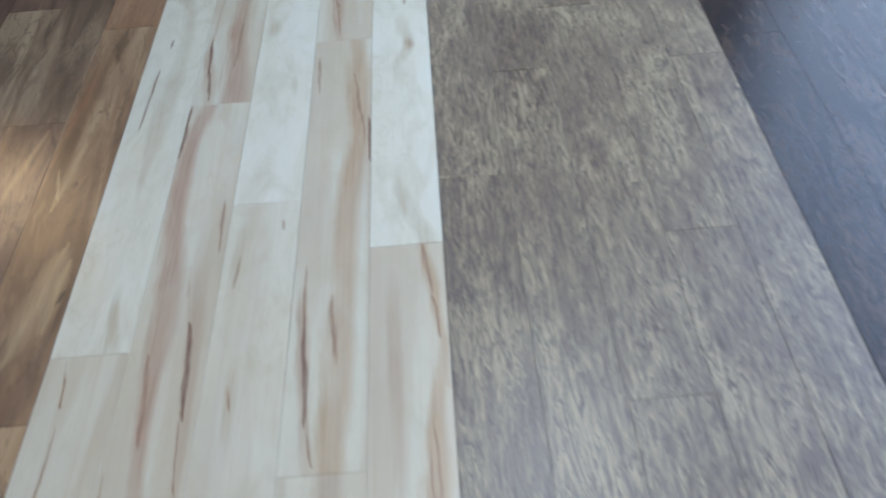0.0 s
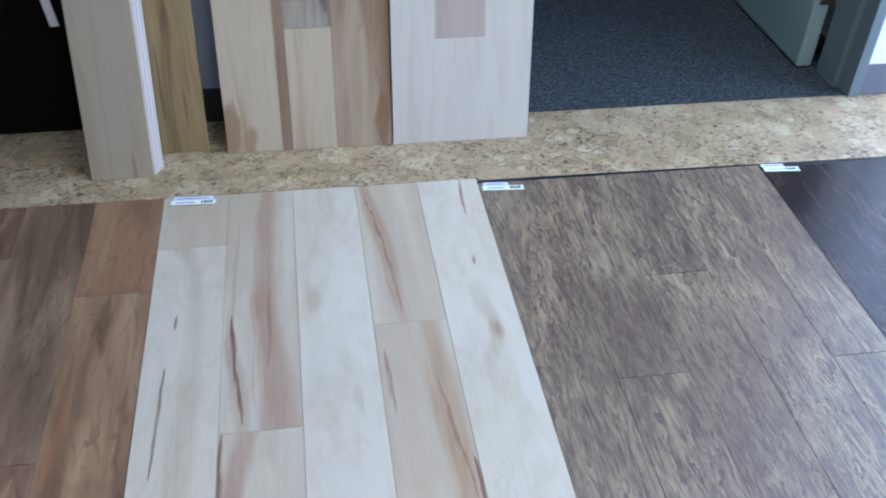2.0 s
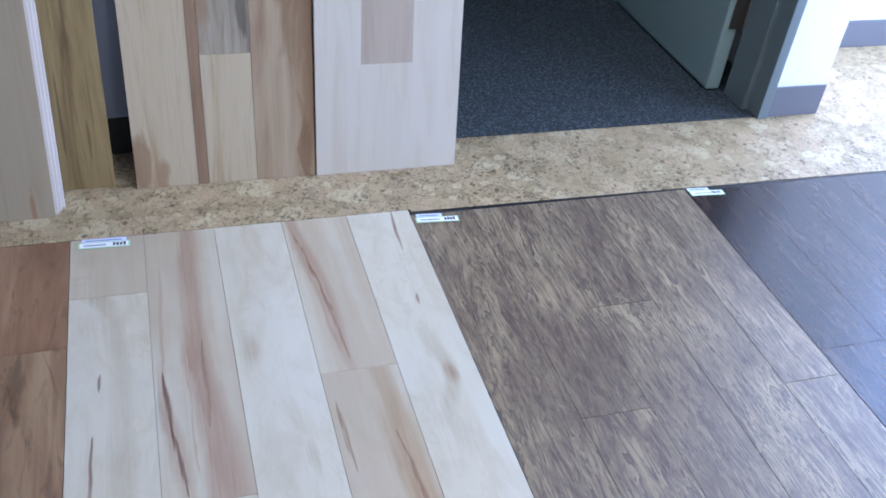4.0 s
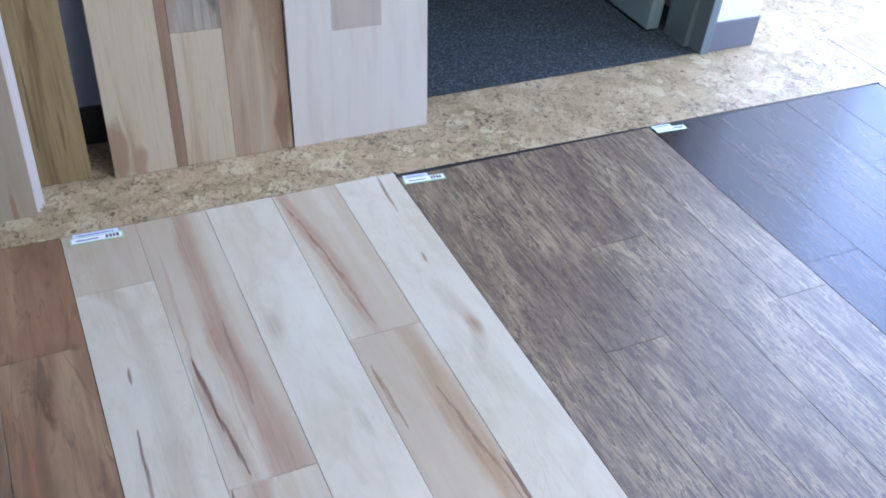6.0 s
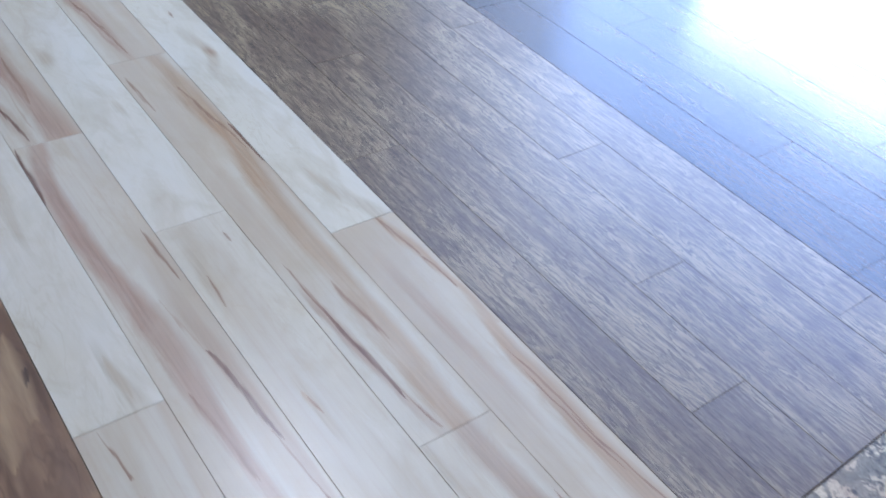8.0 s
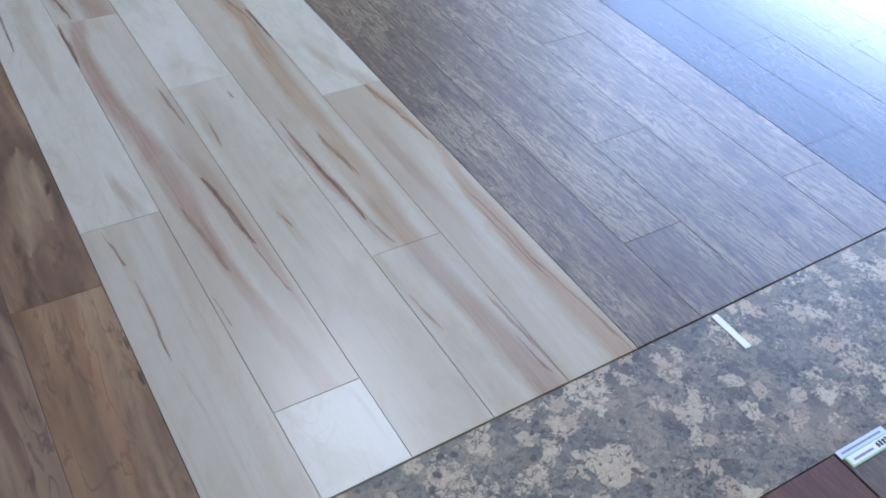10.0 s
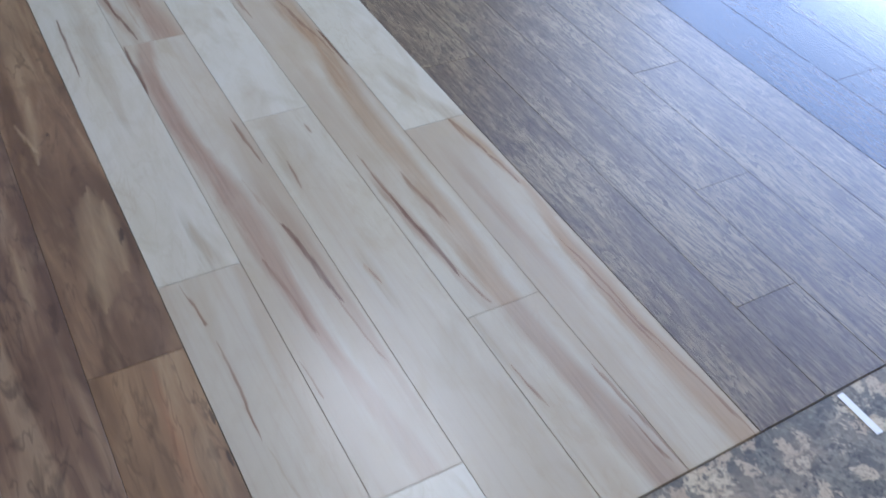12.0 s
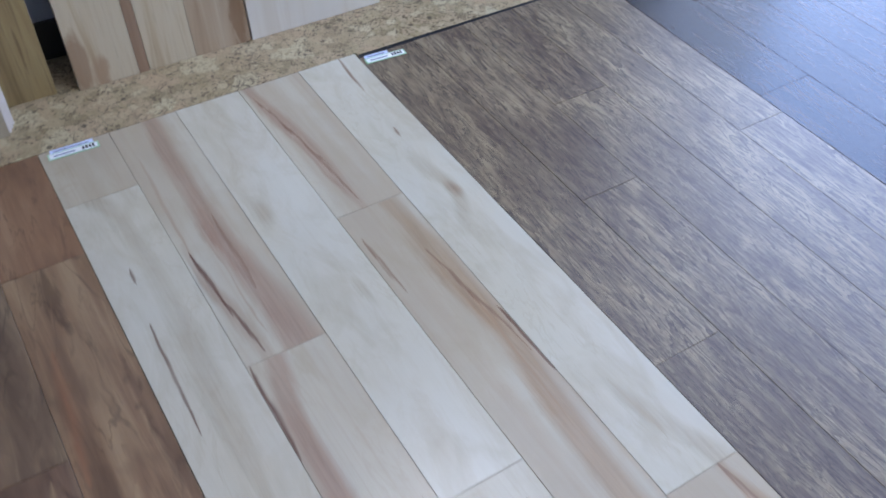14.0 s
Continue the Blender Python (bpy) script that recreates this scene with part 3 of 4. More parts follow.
H = 2.25
tagged(part("wall_north", box(-0.17, 0.69, 0.29, 0.41, 0, H), M_bluewall), "grey-blue painted wall behind leaning boards", "wall", kind="structure")
tagged(part("wall_end", box(1.627, 1.776, 0.252, 0.41, 0, H), M_wall), "short white painted wall beside the door", "wall", kind="structure")
tagged(part("wall_over_door", box(0.65, 1.627, 0.252, 0.41, 1.76, H), M_wall), "white painted wall over the door", "wall", kind="structure")
tagged(part("wall_recess", box(1.776, WINDOW_X, 0.60, 0.72, 0, H), M_wall), "white painted wall of the bright recess", "wall", kind="structure")
tagged(part("wall_recess_side", box(1.70, 1.776, 0.41, 0.72, 0, H), M_wall), "white painted side wall", "wall", kind="structure")
tagged(part("wall_cabinet_back", box(-3.2, -0.17, 0.72, 0.80, 0, H), M_bluewall), "painted wall behind the cabinet", "wall", kind="structure")
tagged(part("wall_west", box(-3.3, -3.2, -4.2, 3.2, 0, H), M_wall), "plain white wall", "wall", kind="structure")
tagged(part("wall_south", box(-3.2, WINDOW_X, -4.3, -4.2, 0, H), M_wall), "plain white wall", "wall", kind="structure")
tagged(part("wall_room_north", box(-0.3, 3.0, 3.2, 3.3, 0, H), M_bluewall), "plain wall of the room beyond", "wall", kind="structure")
tagged(part("wall_room_west", box(-0.29, -0.17, 0.41, 3.2, 0, H), M_bluewall), "plain wall of the room beyond", "wall", kind="structure")
tagged(part("wall_room_east", box(1.72, 1.80, 0.72, 3.2, 0, H), M_bluewall), "plain wall of the room beyond", "wall", kind="structure")
tagged(part("floor_8", box(-0.17, 0.60, 0.41, 3.2, -0.0075, 0.0015), M_carpet), "dark carpet of the room beyond", "carpet", kind="structure")
tagged(part("ceiling", box(-3.3, WINDOW_X + 0.1, -4.3, 3.3, H, H + 0.08), M_ceiling), "white ceiling", "ceiling", kind="structure")
# window wall: sill, lintel and pier round one wide opening
for a, b, c, d in ((-4.2, 0.72, 0, 0.12), (-4.2, 0.72, 1.98, H), (-4.2, -2.5, 0.12, 1.98)):
    tagged(part("wall_east", box(WINDOW_X, WINDOW_X + 0.1, a, b, c, d), M_wall), "white wall round the shop window", "wall", kind="structure")
win = tagged(new("window_1"), "wide shop window with slim metal frame", "window", kind="structure")
for k in range(5):
    y = -2.5 + k * 0.80
    part("window_frame", box(WINDOW_X + 0.03, WINDOW_X + 0.07, y - 0.02, y + 0.02, 0.12, 1.98, 0.003), M_steel, win)
    if k < 4:
        pane = part("pane", box(WINDOW_X + 0.048, WINDOW_X + 0.052, y + 0.02, y + 0.78, 0.12, 1.98), M_glass, win)
        pane.visible_shadow = False
# ceiling light panels
lamp = tagged(new("ceiling_light"), "recessed rectangular ceiling light panel, lit", "ceiling light", "ceiling light panels")
part("frame", box(0.68, 1.22, -0.84, 0.20, H - 0.006, H + 0.01, 0.002), M_wall, lamp)
part("diffuser", box(0.70, 1.20, -0.82, 0.18, H - 0.010, H - 0.005), M_light, lamp, "white lit diffuser")
# the copy is an added fixture, never in view, for the fill lamp
copy_thing(lamp, pose(0, -2.4 * U, 0))

# lit wall lamp behind the counter
sconce = tagged(new("wall_lamp"), "small wall lamp with a lit warm glass shade", "wall lamp")
part("back_plate", box(-1.16, -1.04, 0.708, 0.7195, 1.12, 1.36, 0.004), M_steel, sconce)
part("shade", box(-1.17, -1.03, 0.640, 0.706, 1.13, 1.35, 0.02), M_amber, sconce, "glowing amber glass shade")

# skirtings
tagged(part("baseboard", box(1.627, 1.780, 0.2465, 0.25, 0.0, 0.083, 0.002), M_base), "grey vinyl cove base on the short wall", "baseboard", kind="structure")
tagged(part("baseboard", box(-0.17, 0.69, 0.284, 0.29, 0.0, 0.083, 0.002), M_shade_black), "vinyl cove base behind the boards, its shade put into the black", "baseboard", kind="structure")
tagged(part("baseboard", box(1.78, WINDOW_X, 0.594, 0.60, 0.0, 0.083, 0.002), M_base), "grey vinyl cove base of the recess", "baseboard", kind="structure")

# black strips added in the gap before the cork, standing in for its shade
tagged(part("trim", slab(((0.637, -0.0185), (1.2540, -0.0185), (1.2540, -0.0128), (0.641, -0.0064)), -0.0075, -0.0010), M_shade_black), "black strip added for the shade in the gap along the cork", "trim", kind="structure")
tagged(part("trim", slab(((1.2550, -0.0275), (1.968, -0.0275), (1.968, -0.0202), (1.2550, -0.0128)), -0.0075, -0.0022), M_shade_black), "black strip added for the shade in the gap along the cork", "trim", kind="structure")

# ---- door ----
door = tagged(new("door_1"), "grey-green painted door standing open on dark carpet", "door", kind="structure")
part("jamb", box(1.600, 1.627, 0.240, 0.385, 0.0, 1.76, 0.002), M_frame, door, "dark green-grey steel jamb")
part("jamb", box(0.663, 0.690, 0.240, 0.385, 0.0, 1.76, 0.002), M_frame, door)
part("head", box(0.690, 1.600, 0.240, 0.385, 1.72, 1.76, 0.002), M_frame, door)
part("stop", box(1.586, 1.600, 0.290, 0.380, 0.0, 1.72, 0.002), M_frame, door)
leaf = part("leaf", box(1.535, 1.576, 0.390, 1.19, 0.006, 1.71, 0.008), M_door, door, "grey-green door leaf")
for z in (0.175, 0.85, 1.50):
    hinge = part("hinge", box(1.548, 1.600, 0.386, 0.3895, z, z + 0.11, 0.001), M_hinge, leaf, "worn brown steel hinge")
    pin = bmesh.new()
    bmesh.ops.create_cone(pin, cap_ends=True, segments=14, radius1=0.006, radius2=0.006, depth=0.135, matrix=Matrix.Translation((1.590 * U, 0.384 * U, (z + 0.055) * U)))
    part("pin", pin, M_steel, hinge)

# ---- flooring samples ----
W = 0.127
maple_panel = tagged(new("maple_floor_sample"), "pale varnished maple planks with brown mineral streaks", "flooring sample", "flooring samples set in the floor")
maple_panel.empty_display_size = 0.05


def maple_plank(column, y_top, y_low, tone, streaks=(), warm=0.5, bands=()):
    seed = column * 3.7 - y_top * 11.3
    skew = 0.0235 if y_low < -1.88 else 0.0
    y_low = near_edge((column + 0.5) * W) + 0.001 if skew else y_low
    lay_planks(maple_panel, column * W, (column + 1) * W, y_low, y_top, maple("maple", tone, seed, streaks, warm, bands), 0.0007, 0.0005, skew)


D, B, P, S, R = "dark", "brown", "pink", "stain", "orange"
maple_plank(0, 0.0, -0.165, 0.65, [(0.036, -0.035, 0.038, -0.09, 0.0025, 0.9, S)])
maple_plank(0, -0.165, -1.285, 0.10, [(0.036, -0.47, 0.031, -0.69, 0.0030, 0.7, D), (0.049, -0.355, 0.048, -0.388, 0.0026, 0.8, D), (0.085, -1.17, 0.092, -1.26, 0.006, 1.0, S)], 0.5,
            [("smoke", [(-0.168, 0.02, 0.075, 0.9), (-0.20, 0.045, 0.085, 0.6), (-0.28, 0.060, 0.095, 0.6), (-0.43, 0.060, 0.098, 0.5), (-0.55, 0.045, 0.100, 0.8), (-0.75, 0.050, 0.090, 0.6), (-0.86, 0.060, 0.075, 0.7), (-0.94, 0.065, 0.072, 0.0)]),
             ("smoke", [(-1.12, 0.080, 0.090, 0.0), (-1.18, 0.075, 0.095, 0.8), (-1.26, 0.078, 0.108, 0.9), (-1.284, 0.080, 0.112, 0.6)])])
maple_plank(0, -1.285, -1.882, 0.85, [(0.030, -1.295, 0.043, -1.39, 0.0025, 0.7, B), (0.043, -1.42, 0.041, -1.60, 0.0022, 0.7, B), (0.044, -1.60, 0.052, -1.72, 0.0015, 0.9, S)], 0.2)
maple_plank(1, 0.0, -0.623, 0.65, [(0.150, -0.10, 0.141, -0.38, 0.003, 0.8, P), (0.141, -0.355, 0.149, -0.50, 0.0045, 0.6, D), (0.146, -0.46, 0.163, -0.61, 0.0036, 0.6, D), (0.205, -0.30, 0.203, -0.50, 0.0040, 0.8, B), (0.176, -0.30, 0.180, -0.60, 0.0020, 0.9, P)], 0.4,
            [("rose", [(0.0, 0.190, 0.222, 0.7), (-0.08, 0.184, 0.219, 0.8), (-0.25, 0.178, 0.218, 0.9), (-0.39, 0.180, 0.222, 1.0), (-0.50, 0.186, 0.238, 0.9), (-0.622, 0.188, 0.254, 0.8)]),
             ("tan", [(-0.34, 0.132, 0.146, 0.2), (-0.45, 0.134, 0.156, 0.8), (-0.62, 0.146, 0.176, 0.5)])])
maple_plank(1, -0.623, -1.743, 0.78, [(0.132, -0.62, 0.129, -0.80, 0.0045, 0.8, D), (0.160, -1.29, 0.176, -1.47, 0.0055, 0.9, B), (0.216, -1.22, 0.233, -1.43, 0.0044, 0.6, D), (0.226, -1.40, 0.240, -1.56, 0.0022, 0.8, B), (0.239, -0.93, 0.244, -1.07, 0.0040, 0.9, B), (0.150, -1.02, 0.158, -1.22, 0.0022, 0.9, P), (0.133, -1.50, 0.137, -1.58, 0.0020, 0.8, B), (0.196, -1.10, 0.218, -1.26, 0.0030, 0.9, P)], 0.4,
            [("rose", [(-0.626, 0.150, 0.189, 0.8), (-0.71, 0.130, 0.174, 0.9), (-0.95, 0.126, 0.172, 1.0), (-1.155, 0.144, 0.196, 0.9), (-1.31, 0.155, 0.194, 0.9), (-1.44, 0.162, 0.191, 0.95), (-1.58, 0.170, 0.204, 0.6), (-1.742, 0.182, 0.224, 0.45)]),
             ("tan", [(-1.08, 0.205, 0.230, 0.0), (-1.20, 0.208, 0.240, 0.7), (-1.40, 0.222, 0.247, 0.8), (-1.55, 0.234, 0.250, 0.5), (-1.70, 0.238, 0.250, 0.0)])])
maple_plank(1, -1.743, -1.882, 0.0)
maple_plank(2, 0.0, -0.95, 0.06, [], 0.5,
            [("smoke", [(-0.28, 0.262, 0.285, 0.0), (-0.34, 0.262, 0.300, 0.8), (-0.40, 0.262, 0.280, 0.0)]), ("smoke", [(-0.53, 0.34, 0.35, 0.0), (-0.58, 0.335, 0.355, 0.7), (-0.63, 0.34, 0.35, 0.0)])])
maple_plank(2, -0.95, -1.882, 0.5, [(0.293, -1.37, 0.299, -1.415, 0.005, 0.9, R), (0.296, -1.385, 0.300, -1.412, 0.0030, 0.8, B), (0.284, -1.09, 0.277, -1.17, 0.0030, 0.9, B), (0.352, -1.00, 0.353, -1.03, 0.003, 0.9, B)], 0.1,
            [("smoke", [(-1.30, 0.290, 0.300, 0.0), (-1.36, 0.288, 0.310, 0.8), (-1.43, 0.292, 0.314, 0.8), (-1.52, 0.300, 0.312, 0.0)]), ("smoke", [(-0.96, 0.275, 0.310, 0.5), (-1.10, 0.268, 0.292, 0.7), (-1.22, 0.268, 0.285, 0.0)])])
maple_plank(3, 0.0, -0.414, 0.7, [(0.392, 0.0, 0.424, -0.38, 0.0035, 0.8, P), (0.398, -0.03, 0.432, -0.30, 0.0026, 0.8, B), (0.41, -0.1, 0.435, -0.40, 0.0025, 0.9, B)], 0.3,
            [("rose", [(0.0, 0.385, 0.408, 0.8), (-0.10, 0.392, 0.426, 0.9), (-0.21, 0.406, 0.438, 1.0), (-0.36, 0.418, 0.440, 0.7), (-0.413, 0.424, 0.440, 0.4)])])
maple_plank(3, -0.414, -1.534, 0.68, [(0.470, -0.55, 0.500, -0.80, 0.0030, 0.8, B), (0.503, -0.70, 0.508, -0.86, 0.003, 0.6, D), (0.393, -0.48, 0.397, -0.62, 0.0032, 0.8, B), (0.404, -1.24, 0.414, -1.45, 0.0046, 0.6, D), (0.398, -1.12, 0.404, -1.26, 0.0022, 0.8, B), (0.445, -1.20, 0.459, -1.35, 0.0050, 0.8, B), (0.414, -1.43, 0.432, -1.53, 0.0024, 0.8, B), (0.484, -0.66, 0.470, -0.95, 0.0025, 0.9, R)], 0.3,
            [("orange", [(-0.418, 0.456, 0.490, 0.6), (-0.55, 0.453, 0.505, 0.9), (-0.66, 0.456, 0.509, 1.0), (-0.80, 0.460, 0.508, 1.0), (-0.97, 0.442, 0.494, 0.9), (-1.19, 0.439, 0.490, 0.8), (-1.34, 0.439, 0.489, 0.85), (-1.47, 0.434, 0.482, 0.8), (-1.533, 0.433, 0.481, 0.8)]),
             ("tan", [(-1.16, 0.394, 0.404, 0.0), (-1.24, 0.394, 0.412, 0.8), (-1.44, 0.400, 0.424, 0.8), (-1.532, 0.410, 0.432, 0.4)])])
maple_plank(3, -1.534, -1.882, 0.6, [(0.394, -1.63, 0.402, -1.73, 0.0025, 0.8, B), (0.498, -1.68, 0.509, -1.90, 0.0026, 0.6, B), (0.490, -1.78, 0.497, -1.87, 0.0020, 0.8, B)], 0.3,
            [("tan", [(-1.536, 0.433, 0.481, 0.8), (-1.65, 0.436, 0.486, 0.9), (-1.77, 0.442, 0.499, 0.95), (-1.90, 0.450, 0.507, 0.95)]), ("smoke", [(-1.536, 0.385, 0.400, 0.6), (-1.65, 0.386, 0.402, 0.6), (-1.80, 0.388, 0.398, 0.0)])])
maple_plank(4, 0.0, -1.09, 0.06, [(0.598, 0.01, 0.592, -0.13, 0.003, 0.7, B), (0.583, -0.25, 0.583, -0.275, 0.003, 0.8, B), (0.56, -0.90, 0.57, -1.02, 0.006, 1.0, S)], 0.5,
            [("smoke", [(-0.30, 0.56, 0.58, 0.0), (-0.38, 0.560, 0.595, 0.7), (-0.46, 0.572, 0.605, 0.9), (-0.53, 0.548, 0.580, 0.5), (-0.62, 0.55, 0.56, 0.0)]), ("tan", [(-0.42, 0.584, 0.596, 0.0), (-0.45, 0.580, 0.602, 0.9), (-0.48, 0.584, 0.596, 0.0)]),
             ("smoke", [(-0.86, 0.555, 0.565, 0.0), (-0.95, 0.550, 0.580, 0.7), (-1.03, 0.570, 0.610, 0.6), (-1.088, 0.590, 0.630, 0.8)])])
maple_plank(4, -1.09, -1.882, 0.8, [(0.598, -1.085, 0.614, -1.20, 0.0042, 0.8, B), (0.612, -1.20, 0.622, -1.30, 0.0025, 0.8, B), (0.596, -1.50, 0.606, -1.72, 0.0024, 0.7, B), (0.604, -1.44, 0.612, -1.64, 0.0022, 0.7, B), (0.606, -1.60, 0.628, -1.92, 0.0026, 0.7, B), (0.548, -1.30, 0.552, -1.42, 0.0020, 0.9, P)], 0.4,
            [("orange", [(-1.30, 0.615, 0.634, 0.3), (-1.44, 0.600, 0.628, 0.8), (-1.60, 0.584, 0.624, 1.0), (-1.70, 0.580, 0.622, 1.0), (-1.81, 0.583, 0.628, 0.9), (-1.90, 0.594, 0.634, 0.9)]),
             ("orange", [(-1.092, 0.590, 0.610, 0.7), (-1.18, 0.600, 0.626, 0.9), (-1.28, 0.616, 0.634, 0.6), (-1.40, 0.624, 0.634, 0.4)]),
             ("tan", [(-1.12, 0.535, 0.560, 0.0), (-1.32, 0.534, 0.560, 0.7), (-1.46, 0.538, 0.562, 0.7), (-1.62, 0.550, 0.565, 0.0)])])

panel("acacia_floor_sample", "glossy red-brown acacia planks with blond and dark figure", [-0.6530 + k * 0.1305 for k in range(6)],
      [(-0.52,), (-0.86,), (-0.16, -1.28), (-0.643, -1.76), (-0.281, -1.41)], 0.0, None, ACACIA)
panel("hickory_floor_sample", "mottled grey-brown hand scraped planks, slightly embossed", [0.6354, 0.7625, 0.8865, 1.0135, 1.1405, 1.2540],
      [(-0.924,), (-0.589, -1.693), (-0.345, -1.450), (-1.109,), (-0.585, -1.682)], -0.019, None, M_grey, 0.0009, 0.0003)
panel("dark_floor_sample", "near-black brown scraped planks with a satin sheen", [1.2550, 1.393, 1.523, 1.652, 1.780, 1.908, 1.968],
      [(-0.525, -1.631), (-1.299,), (-0.75, -1.85), (-0.30, -1.40), (-0.95,), (-0.45,)], -0.028, None, M_dark, 0.0010, 0.0002)
panel("oak_floor_sample", "pale washed oak planks in bright window light", [1.969 + k * 0.129 for k in range(6)],
      [(-0.7,), (-0.3, -1.4), (-1.0,), (-0.5, -1.6), (-0.9,)], -0.030, None, M_oak)
panel("tan_floor_sample", "tan brown planks in bright window light", [2.027 + k * 0.1185 for k in range(6)],
      [(), (0.12,), (), (0.08,), ()], 0.2195, -0.022, M_tan)
panel("red_brown_floor_sample", "red-brown planks across the grey cork strip", [0.106 + k * 0.128 for k in range(6)],
      [(-2.7,), (-2.4,), (-3.0,), (-2.6,), (-2.9,)], -2.151, -3.3, M_red)
panel("walnut_floor_sample", "grey-brown walnut planks across the grey cork strip", [0.7485 + k * 0.13 for k in range(6)],
      [(-2.7,), (-2.4,), (-3.0,), (-2.6,), (-2.9,)], -2.151, -3.3, M_walnut)

# ---- leaning boards ----


def leaning(name, label, x, y, lean, roll=0.0):
    """An empty at the foot of a leaning board, tipped back by lean degrees."""
    ob = thing(name, label, "sample board", "sample boards leaning on the wall", (x, y, 0.0))
    ob.rotation_euler = (radians(-lean), radians(roll), 0)
    return ob


def board_mat(name, tone, seed, base=None, blots=(), figure=0.3):
    """Wood seen on end-standing boards; blots of (x, z, half width, half height, colour) are heartwood stains."""
    n = Nodes(name)
    p = n.add("TexCoord").outputs["Object"]
    grain = n.noise(n.stretch(p, 34, 1, 1.8, (seed, 0, seed * 2.1)), 3.0, 5.0, 0.62, 0.5)
    band = n.noise(n.stretch(p, 9, 1, 0.9, (seed * 1.9, 0, seed)), 1.7, 3.0, 0.55, 1.6)
    wave = n.noise(n.stretch(p, 5, 1, 1.6, (seed, 0, seed)), 4.0, 4.0, 0.6, 1.0)
    light, mid, deep = base or ((0.51, 0.425, 0.288), (0.45, 0.338, 0.195), (0.22, 0.13, 0.066))
    color = n.ramp(band, (0.30, light), (0.52, tuple(a * (1 - tone) + b * tone for a, b in zip(light, mid))), (0.74, tuple(a * (1 - tone) + b * tone for a, b in zip(mid, deep))))
    color = n.mix(n.math("MULTIPLY", n.ramp(grain, (0.5, 0.0), (0.72, 1.0)), figure), color, deep)
    sep = n.add("SeparateXYZ", Vector=p)
    for x, z, rx, rz, tint in blots:
        dx = n.math("DIVIDE", n.math("SUBTRACT", sep.outputs[0], x * U), rx * U)
        dz = n.math("DIVIDE", n.math("SUBTRACT", sep.outputs[2], z * U), rz * U)
        d = n.math("ADD", n.math("ADD", n.math("MULTIPLY", dx, dx), n.math("MULTIPLY", dz, dz)), n.math("MULTIPLY", n.math("SUBTRACT", wave, 0.5), 3.2))
        color = n.mix(n.ramp(d, (0.35, 0.8), (1.0, 0.0)), color, tint)
    return n.done(color, 0.36, grain, 0.06, 0.0006)


def strip(owner, x0, x1, z0, z1, material, t0=-0.012, t1=0.0, name="plank"):
    return part(name, box(x0, x1, t1, -t0, z0, z1, 0.0008), material, owner)


# stack of four pale planks
stack = leaning("plank_stack", "stack of pale maple planks leaning on end", -0.150, 0.078, 17, 0)
for k in range(4):
    part("plank", box(0.002 * k, 0.124 + 0.0050 * k, 0.0105 * k, 0.0105 * k + 0.0080, 0.002 * k, 0.58 + 0.004 * k, 0.0008), board_mat("stacked_maple", 0.15, 3.0 + k, ((0.350, 0.288, 0.192), (0.315, 0.243, 0.152), (0.20, 0.13, 0.072)), ((0.022, 0.03, 0.005, 0.05, (0.34, 0.24, 0.14)), (0.088, 0.025, 0.006, 0.05, (0.27, 0.15, 0.07))), 0.15) if k == 0 else M_core, stack)
pecan = leaning("pecan_board", "single yellow-brown plank leaning on the wall", -0.03, 0.165, 9.5)
part("plank", box(0, 0.112, 0, 0.011, 0, 0.60, 0.0008), board_mat("pecan", 0.8, 8.0, ((0.32, 0.235, 0.105), (0.25, 0.170, 0.070), (0.11, 0.064, 0.026)), ((0.03, 0.16, 0.003, 0.10, (0.13, 0.08, 0.034)), (0.075, 0.10, 0.003, 0.05, (0.14, 0.085, 0.036)), (0.06, 0.30, 0.003, 0.09, (0.14, 0.085, 0.036))), 0.6), pecan)

hick = leaning("hickory_board", "sample board of blond and brown streaked planks", 0.122, 0.150, 11)
part("backing", box(0.0, 0.353, 0.008, 0.013, 0.001, 0.66), M_core, hick)
part("plank", box(0.0, 0.117, 0, 0.008, 0, 0.66, 0.0007), board_mat("blond_hickory", 0.35, 21.0, None, ((0.012, 0.06, 0.03, 0.07, (0.27, 0.165, 0.09)), (0.045, 0.02, 0.02, 0.05, (0.33, 0.21, 0.12)))), hick)
part("plank", box(0.1175, 0.138, 0.0005, 0.008, 0, 0.66, 0.0007), board_mat("brown_hickory", 1.0, 5.0, ((0.31, 0.205, 0.125), (0.27, 0.17, 0.10), (0.19, 0.11, 0.06))), hick)
part("plank", box(0.1385, 0.234, 0, 0.008, 0, 0.263, 0.0007), board_mat("blond_hickory_short", 0.3, 33.0), hick)
part("plank", box(0.1385, 0.234, 0, 0.008, 0.2635, 0.66, 0.0007), board_mat("spalted_hickory", 0.9, 44.0, ((0.42, 0.38, 0.29), (0.33, 0.27, 0.19), (0.07, 0.055, 0.042)), ((0.22, 0.40, 0.014, 0.12, (0.10, 0.08, 0.06)), (0.145, 0.45, 0.02, 0.2, (0.30, 0.19, 0.11))), 0.6), hick)
part("plank", box(0.2345, 0.353, 0, 0.008, 0, 0.66, 0.0007), board_mat("tan_hickory", 0.9, 12.0, ((0.43, 0.335, 0.22), (0.36, 0.255, 0.155), (0.22, 0.13, 0.072)), ((0.345, 0.26, 0.030, 0.22, (0.25, 0.150, 0.078)), (0.30, 0.44, 0.030, 0.20, (0.24, 0.150, 0.08)), (0.262, 0.50, 0.014, 0.12, (0.27, 0.17, 0.09)), (0.335, 0.04, 0.018, 0.09, (0.20, 0.110, 0.052)))), hick)
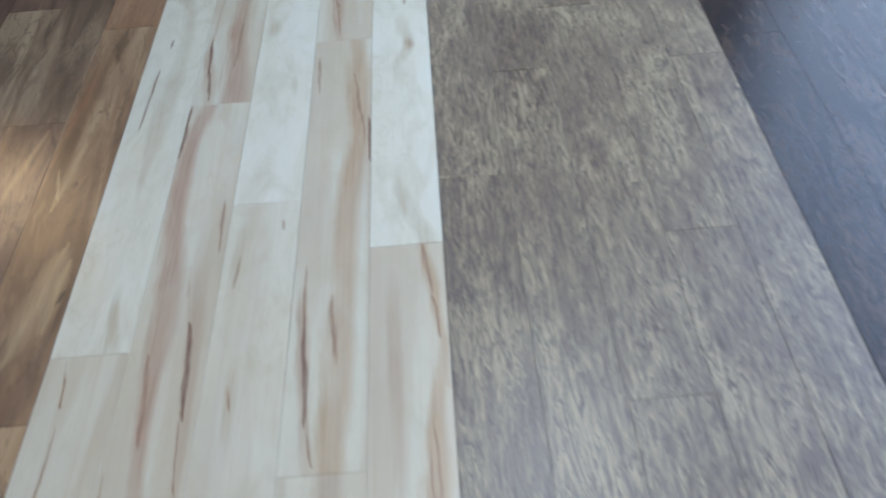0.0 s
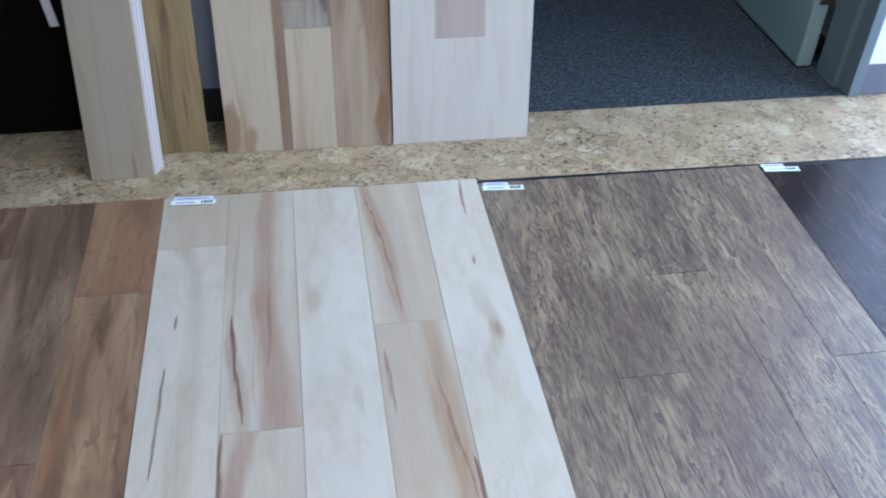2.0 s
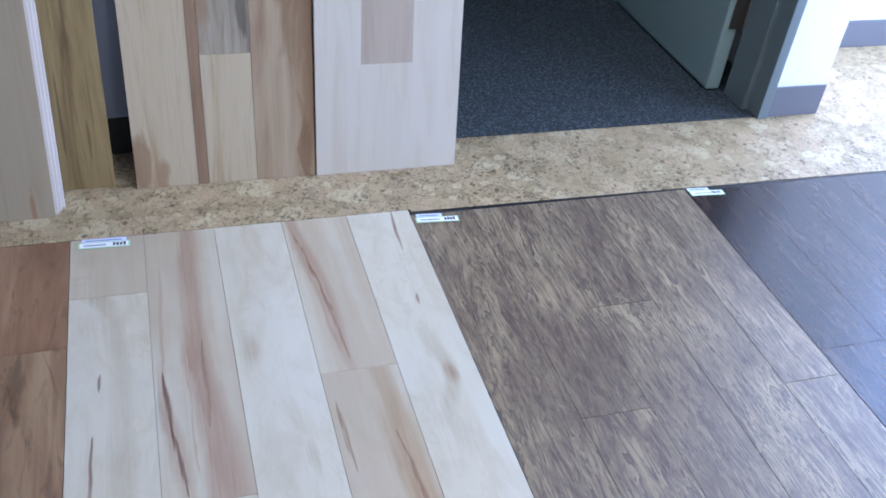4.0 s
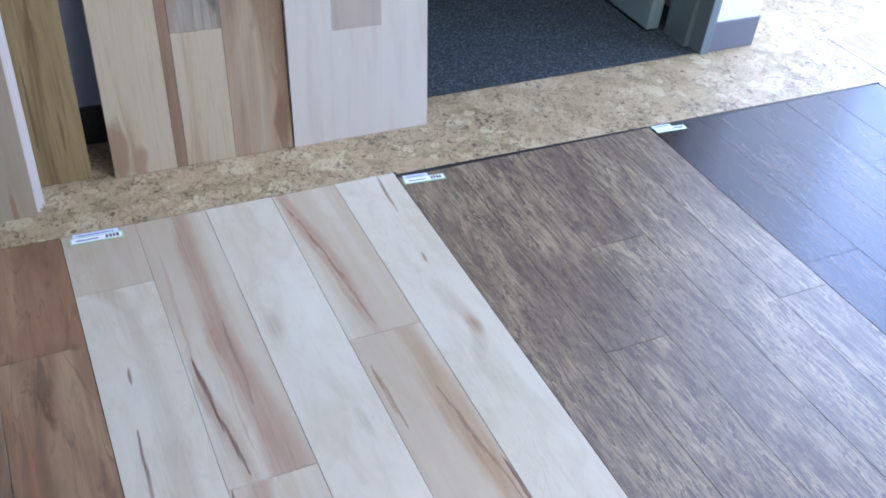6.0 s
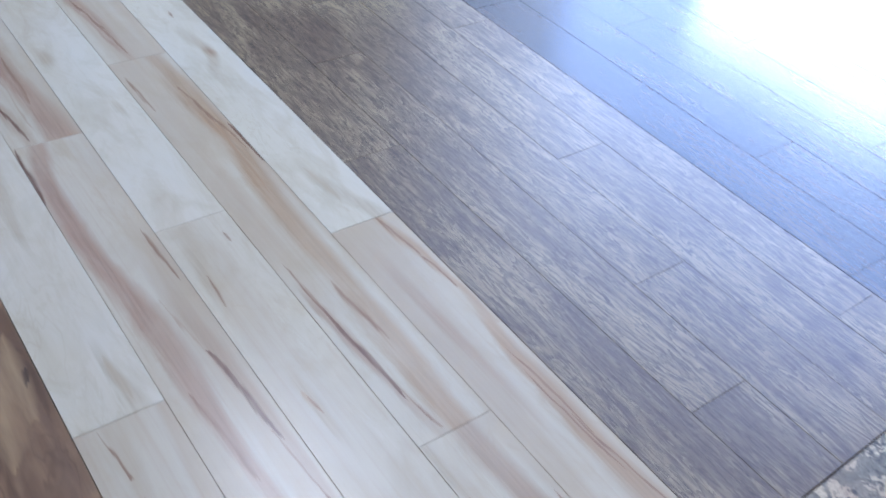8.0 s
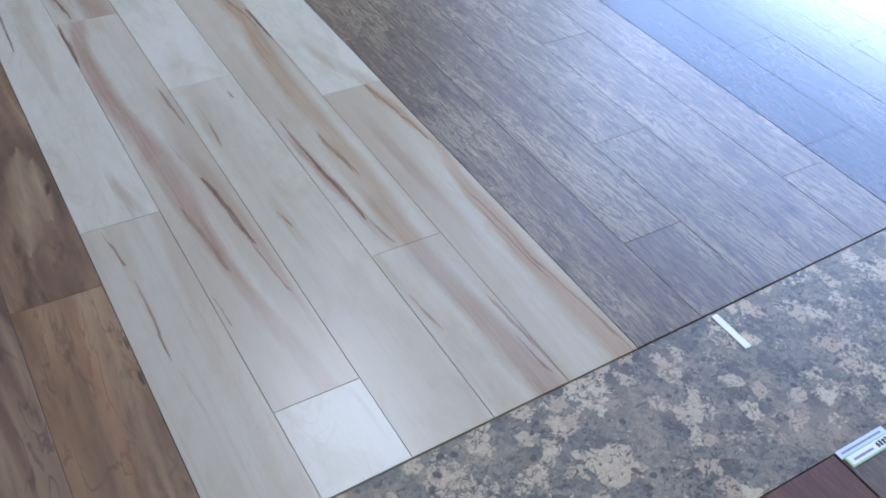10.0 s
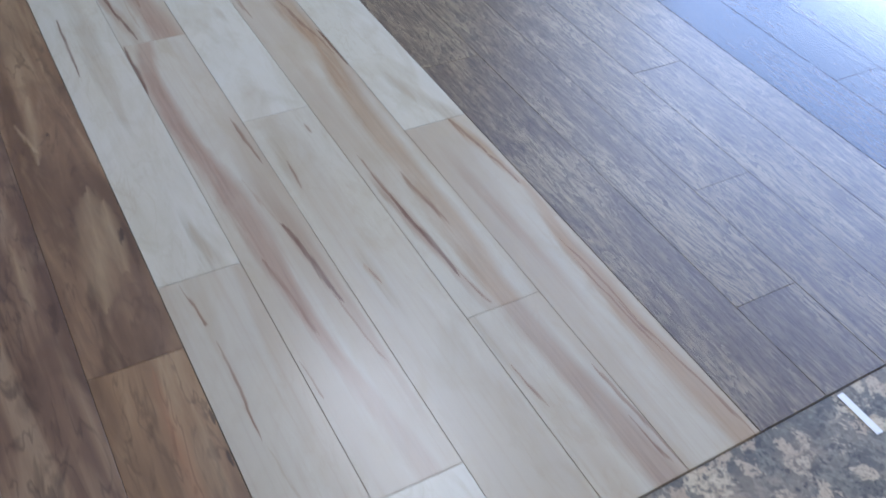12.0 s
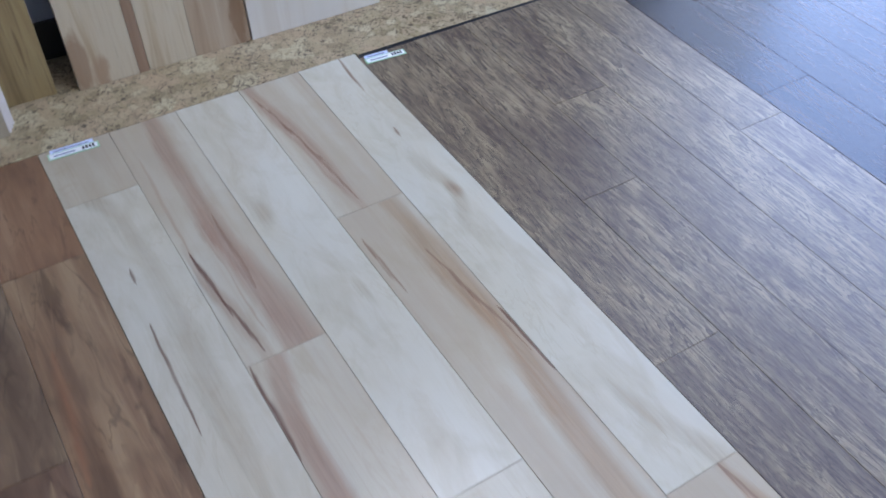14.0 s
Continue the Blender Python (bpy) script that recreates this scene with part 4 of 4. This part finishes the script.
white = leaning("white_maple_board", "whitish maple sample board with a tan patch", 0.478, 0.148, 9.5)
part("backing", box(0.0, 0.30, 0.008, 0.013, 0.001, 0.66), M_core, white)
PALE = ((0.60, 0.545, 0.445), (0.56, 0.495, 0.385), (0.46, 0.365, 0.25))
for a, b, c, d, s in ((0.0, 0.092, 0, 0.66, 2.0), (0.092, 0.198, 0, 0.2325, 7.0), (0.198, 0.30, 0, 0.66, 13.0)):
    part("plank", box(a, b, 0, 0.008, c, d, 0.0001), board_mat("white_maple", 0.2 + 0.3 * (s == 7.0), s, PALE, (), 0.08), white)
part("plank", box(0.092, 0.198, 0, 0.008, 0.2325, 0.66, 0.0001), board_mat("tan_maple", 0.5, 17.0, ((0.47, 0.39, 0.30), (0.42, 0.34, 0.26), (0.34, 0.26, 0.19)), (), 0.15), white)

# counter in the unlit corner; its overhanging top is unseen, added to shade the cork
counter = thing("counter", "counter on the cork floor, corner shade put into its near-black colour", "counter", at=(-0.175, 0.274, 0))
part("body", box(-1.5, 0.0, 0.012, 0.40, 0, 0.555, 0.003), M_dark_corner, counter)
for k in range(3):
    part("panel", box(-1.495 + k * 0.5, -1.003 + k * 0.5, 0.0, 0.012, 0.004, 0.55, 0.003), M_dark_corner, counter)
part("top", box(-1.56, 0.02, -0.30, 0.42, 0.555, 0.580, 0.004), M_dark_corner, counter, "added overhanging top, unseen, that shades the cork")

card = thing("hanging_card", "narrow grey-white card hanging on the dark counter", "card", at=(-0.206, 0.2735, 0.25))
card.rotation_euler = (radians(3), radians(-6), 0)
part("sheet", box(0, 0.017, -0.003, 0, 0, 0.29, 0.0004), M_paper, card)
part("clip", box(0.004, 0.013, -0.006, -0.003, 0.262, 0.287, 0.0006), M_steel, card, "small steel clip")

# ---- labels ----


def tag(x, y, turn, upper, lower):
    """A two part shelf label: a bluish strip over a green-edged white one with its price."""
    ob = thing("price_label", "small white and green paper price label on the floor", "price label", "price labels", (x, y, 0.0006))
    ob.rotation_euler = (0, 0, radians(turn))
    a, b = upper
    part("strip", box(a, b, -0.0125, 0.0, 0, 0.0004), M_paper_blue, ob, "bluish printed strip")
    part("print", box(a + 0.006, b - 0.008, -0.0075, -0.0045, 0.0004, 0.0006), M_ink_grey, ob)
    a, b = lower
    part("card", box(a, b, -0.029, -0.011, 0.0005, 0.0010), M_paper_green, ob, "green-edged card")
    part("face", box(a + 0.003, b - 0.003, -0.0265, -0.0135, 0.0010, 0.0014), M_paper, ob)
    part("print", box(a + 0.010, a + 0.048, -0.0225, -0.0190, 0.0014, 0.0016), M_ink_grey, ob)
    for k in range(4):
        part("price", box(b - 0.030 + k * 0.006, b - 0.0258 + k * 0.006, -0.0240, -0.0160 + 0.001 * (k % 2), 0.0014, 0.0016), M_ink, ob)
    return ob


tag(0.0, 0.0, -2, (0.020, 0.097), (0.014, 0.104))
tag(0.632, -0.018, -4, (0.014, 0.066), (0.010, 0.098))
tag(1.250, -0.017, -4, (0.010, 0.060), (0.010, 0.090))
tag(-0.637, 0.0, -2, (0.020, 0.097), (0.014, 0.108))
tag(1.962, -0.022, -2, (0.010, 0.070), (0.008, 0.090))
tag(0.735, -2.149, 0, (0.014, 0.106), (0.018, 0.104))
slip = tagged(part("paper_slip", box(0.776, 0.788, -1.957, -1.884, 0.0, 0.0005), M_paper), "narrow white paper slip stuck to grey cork", "paper slip")
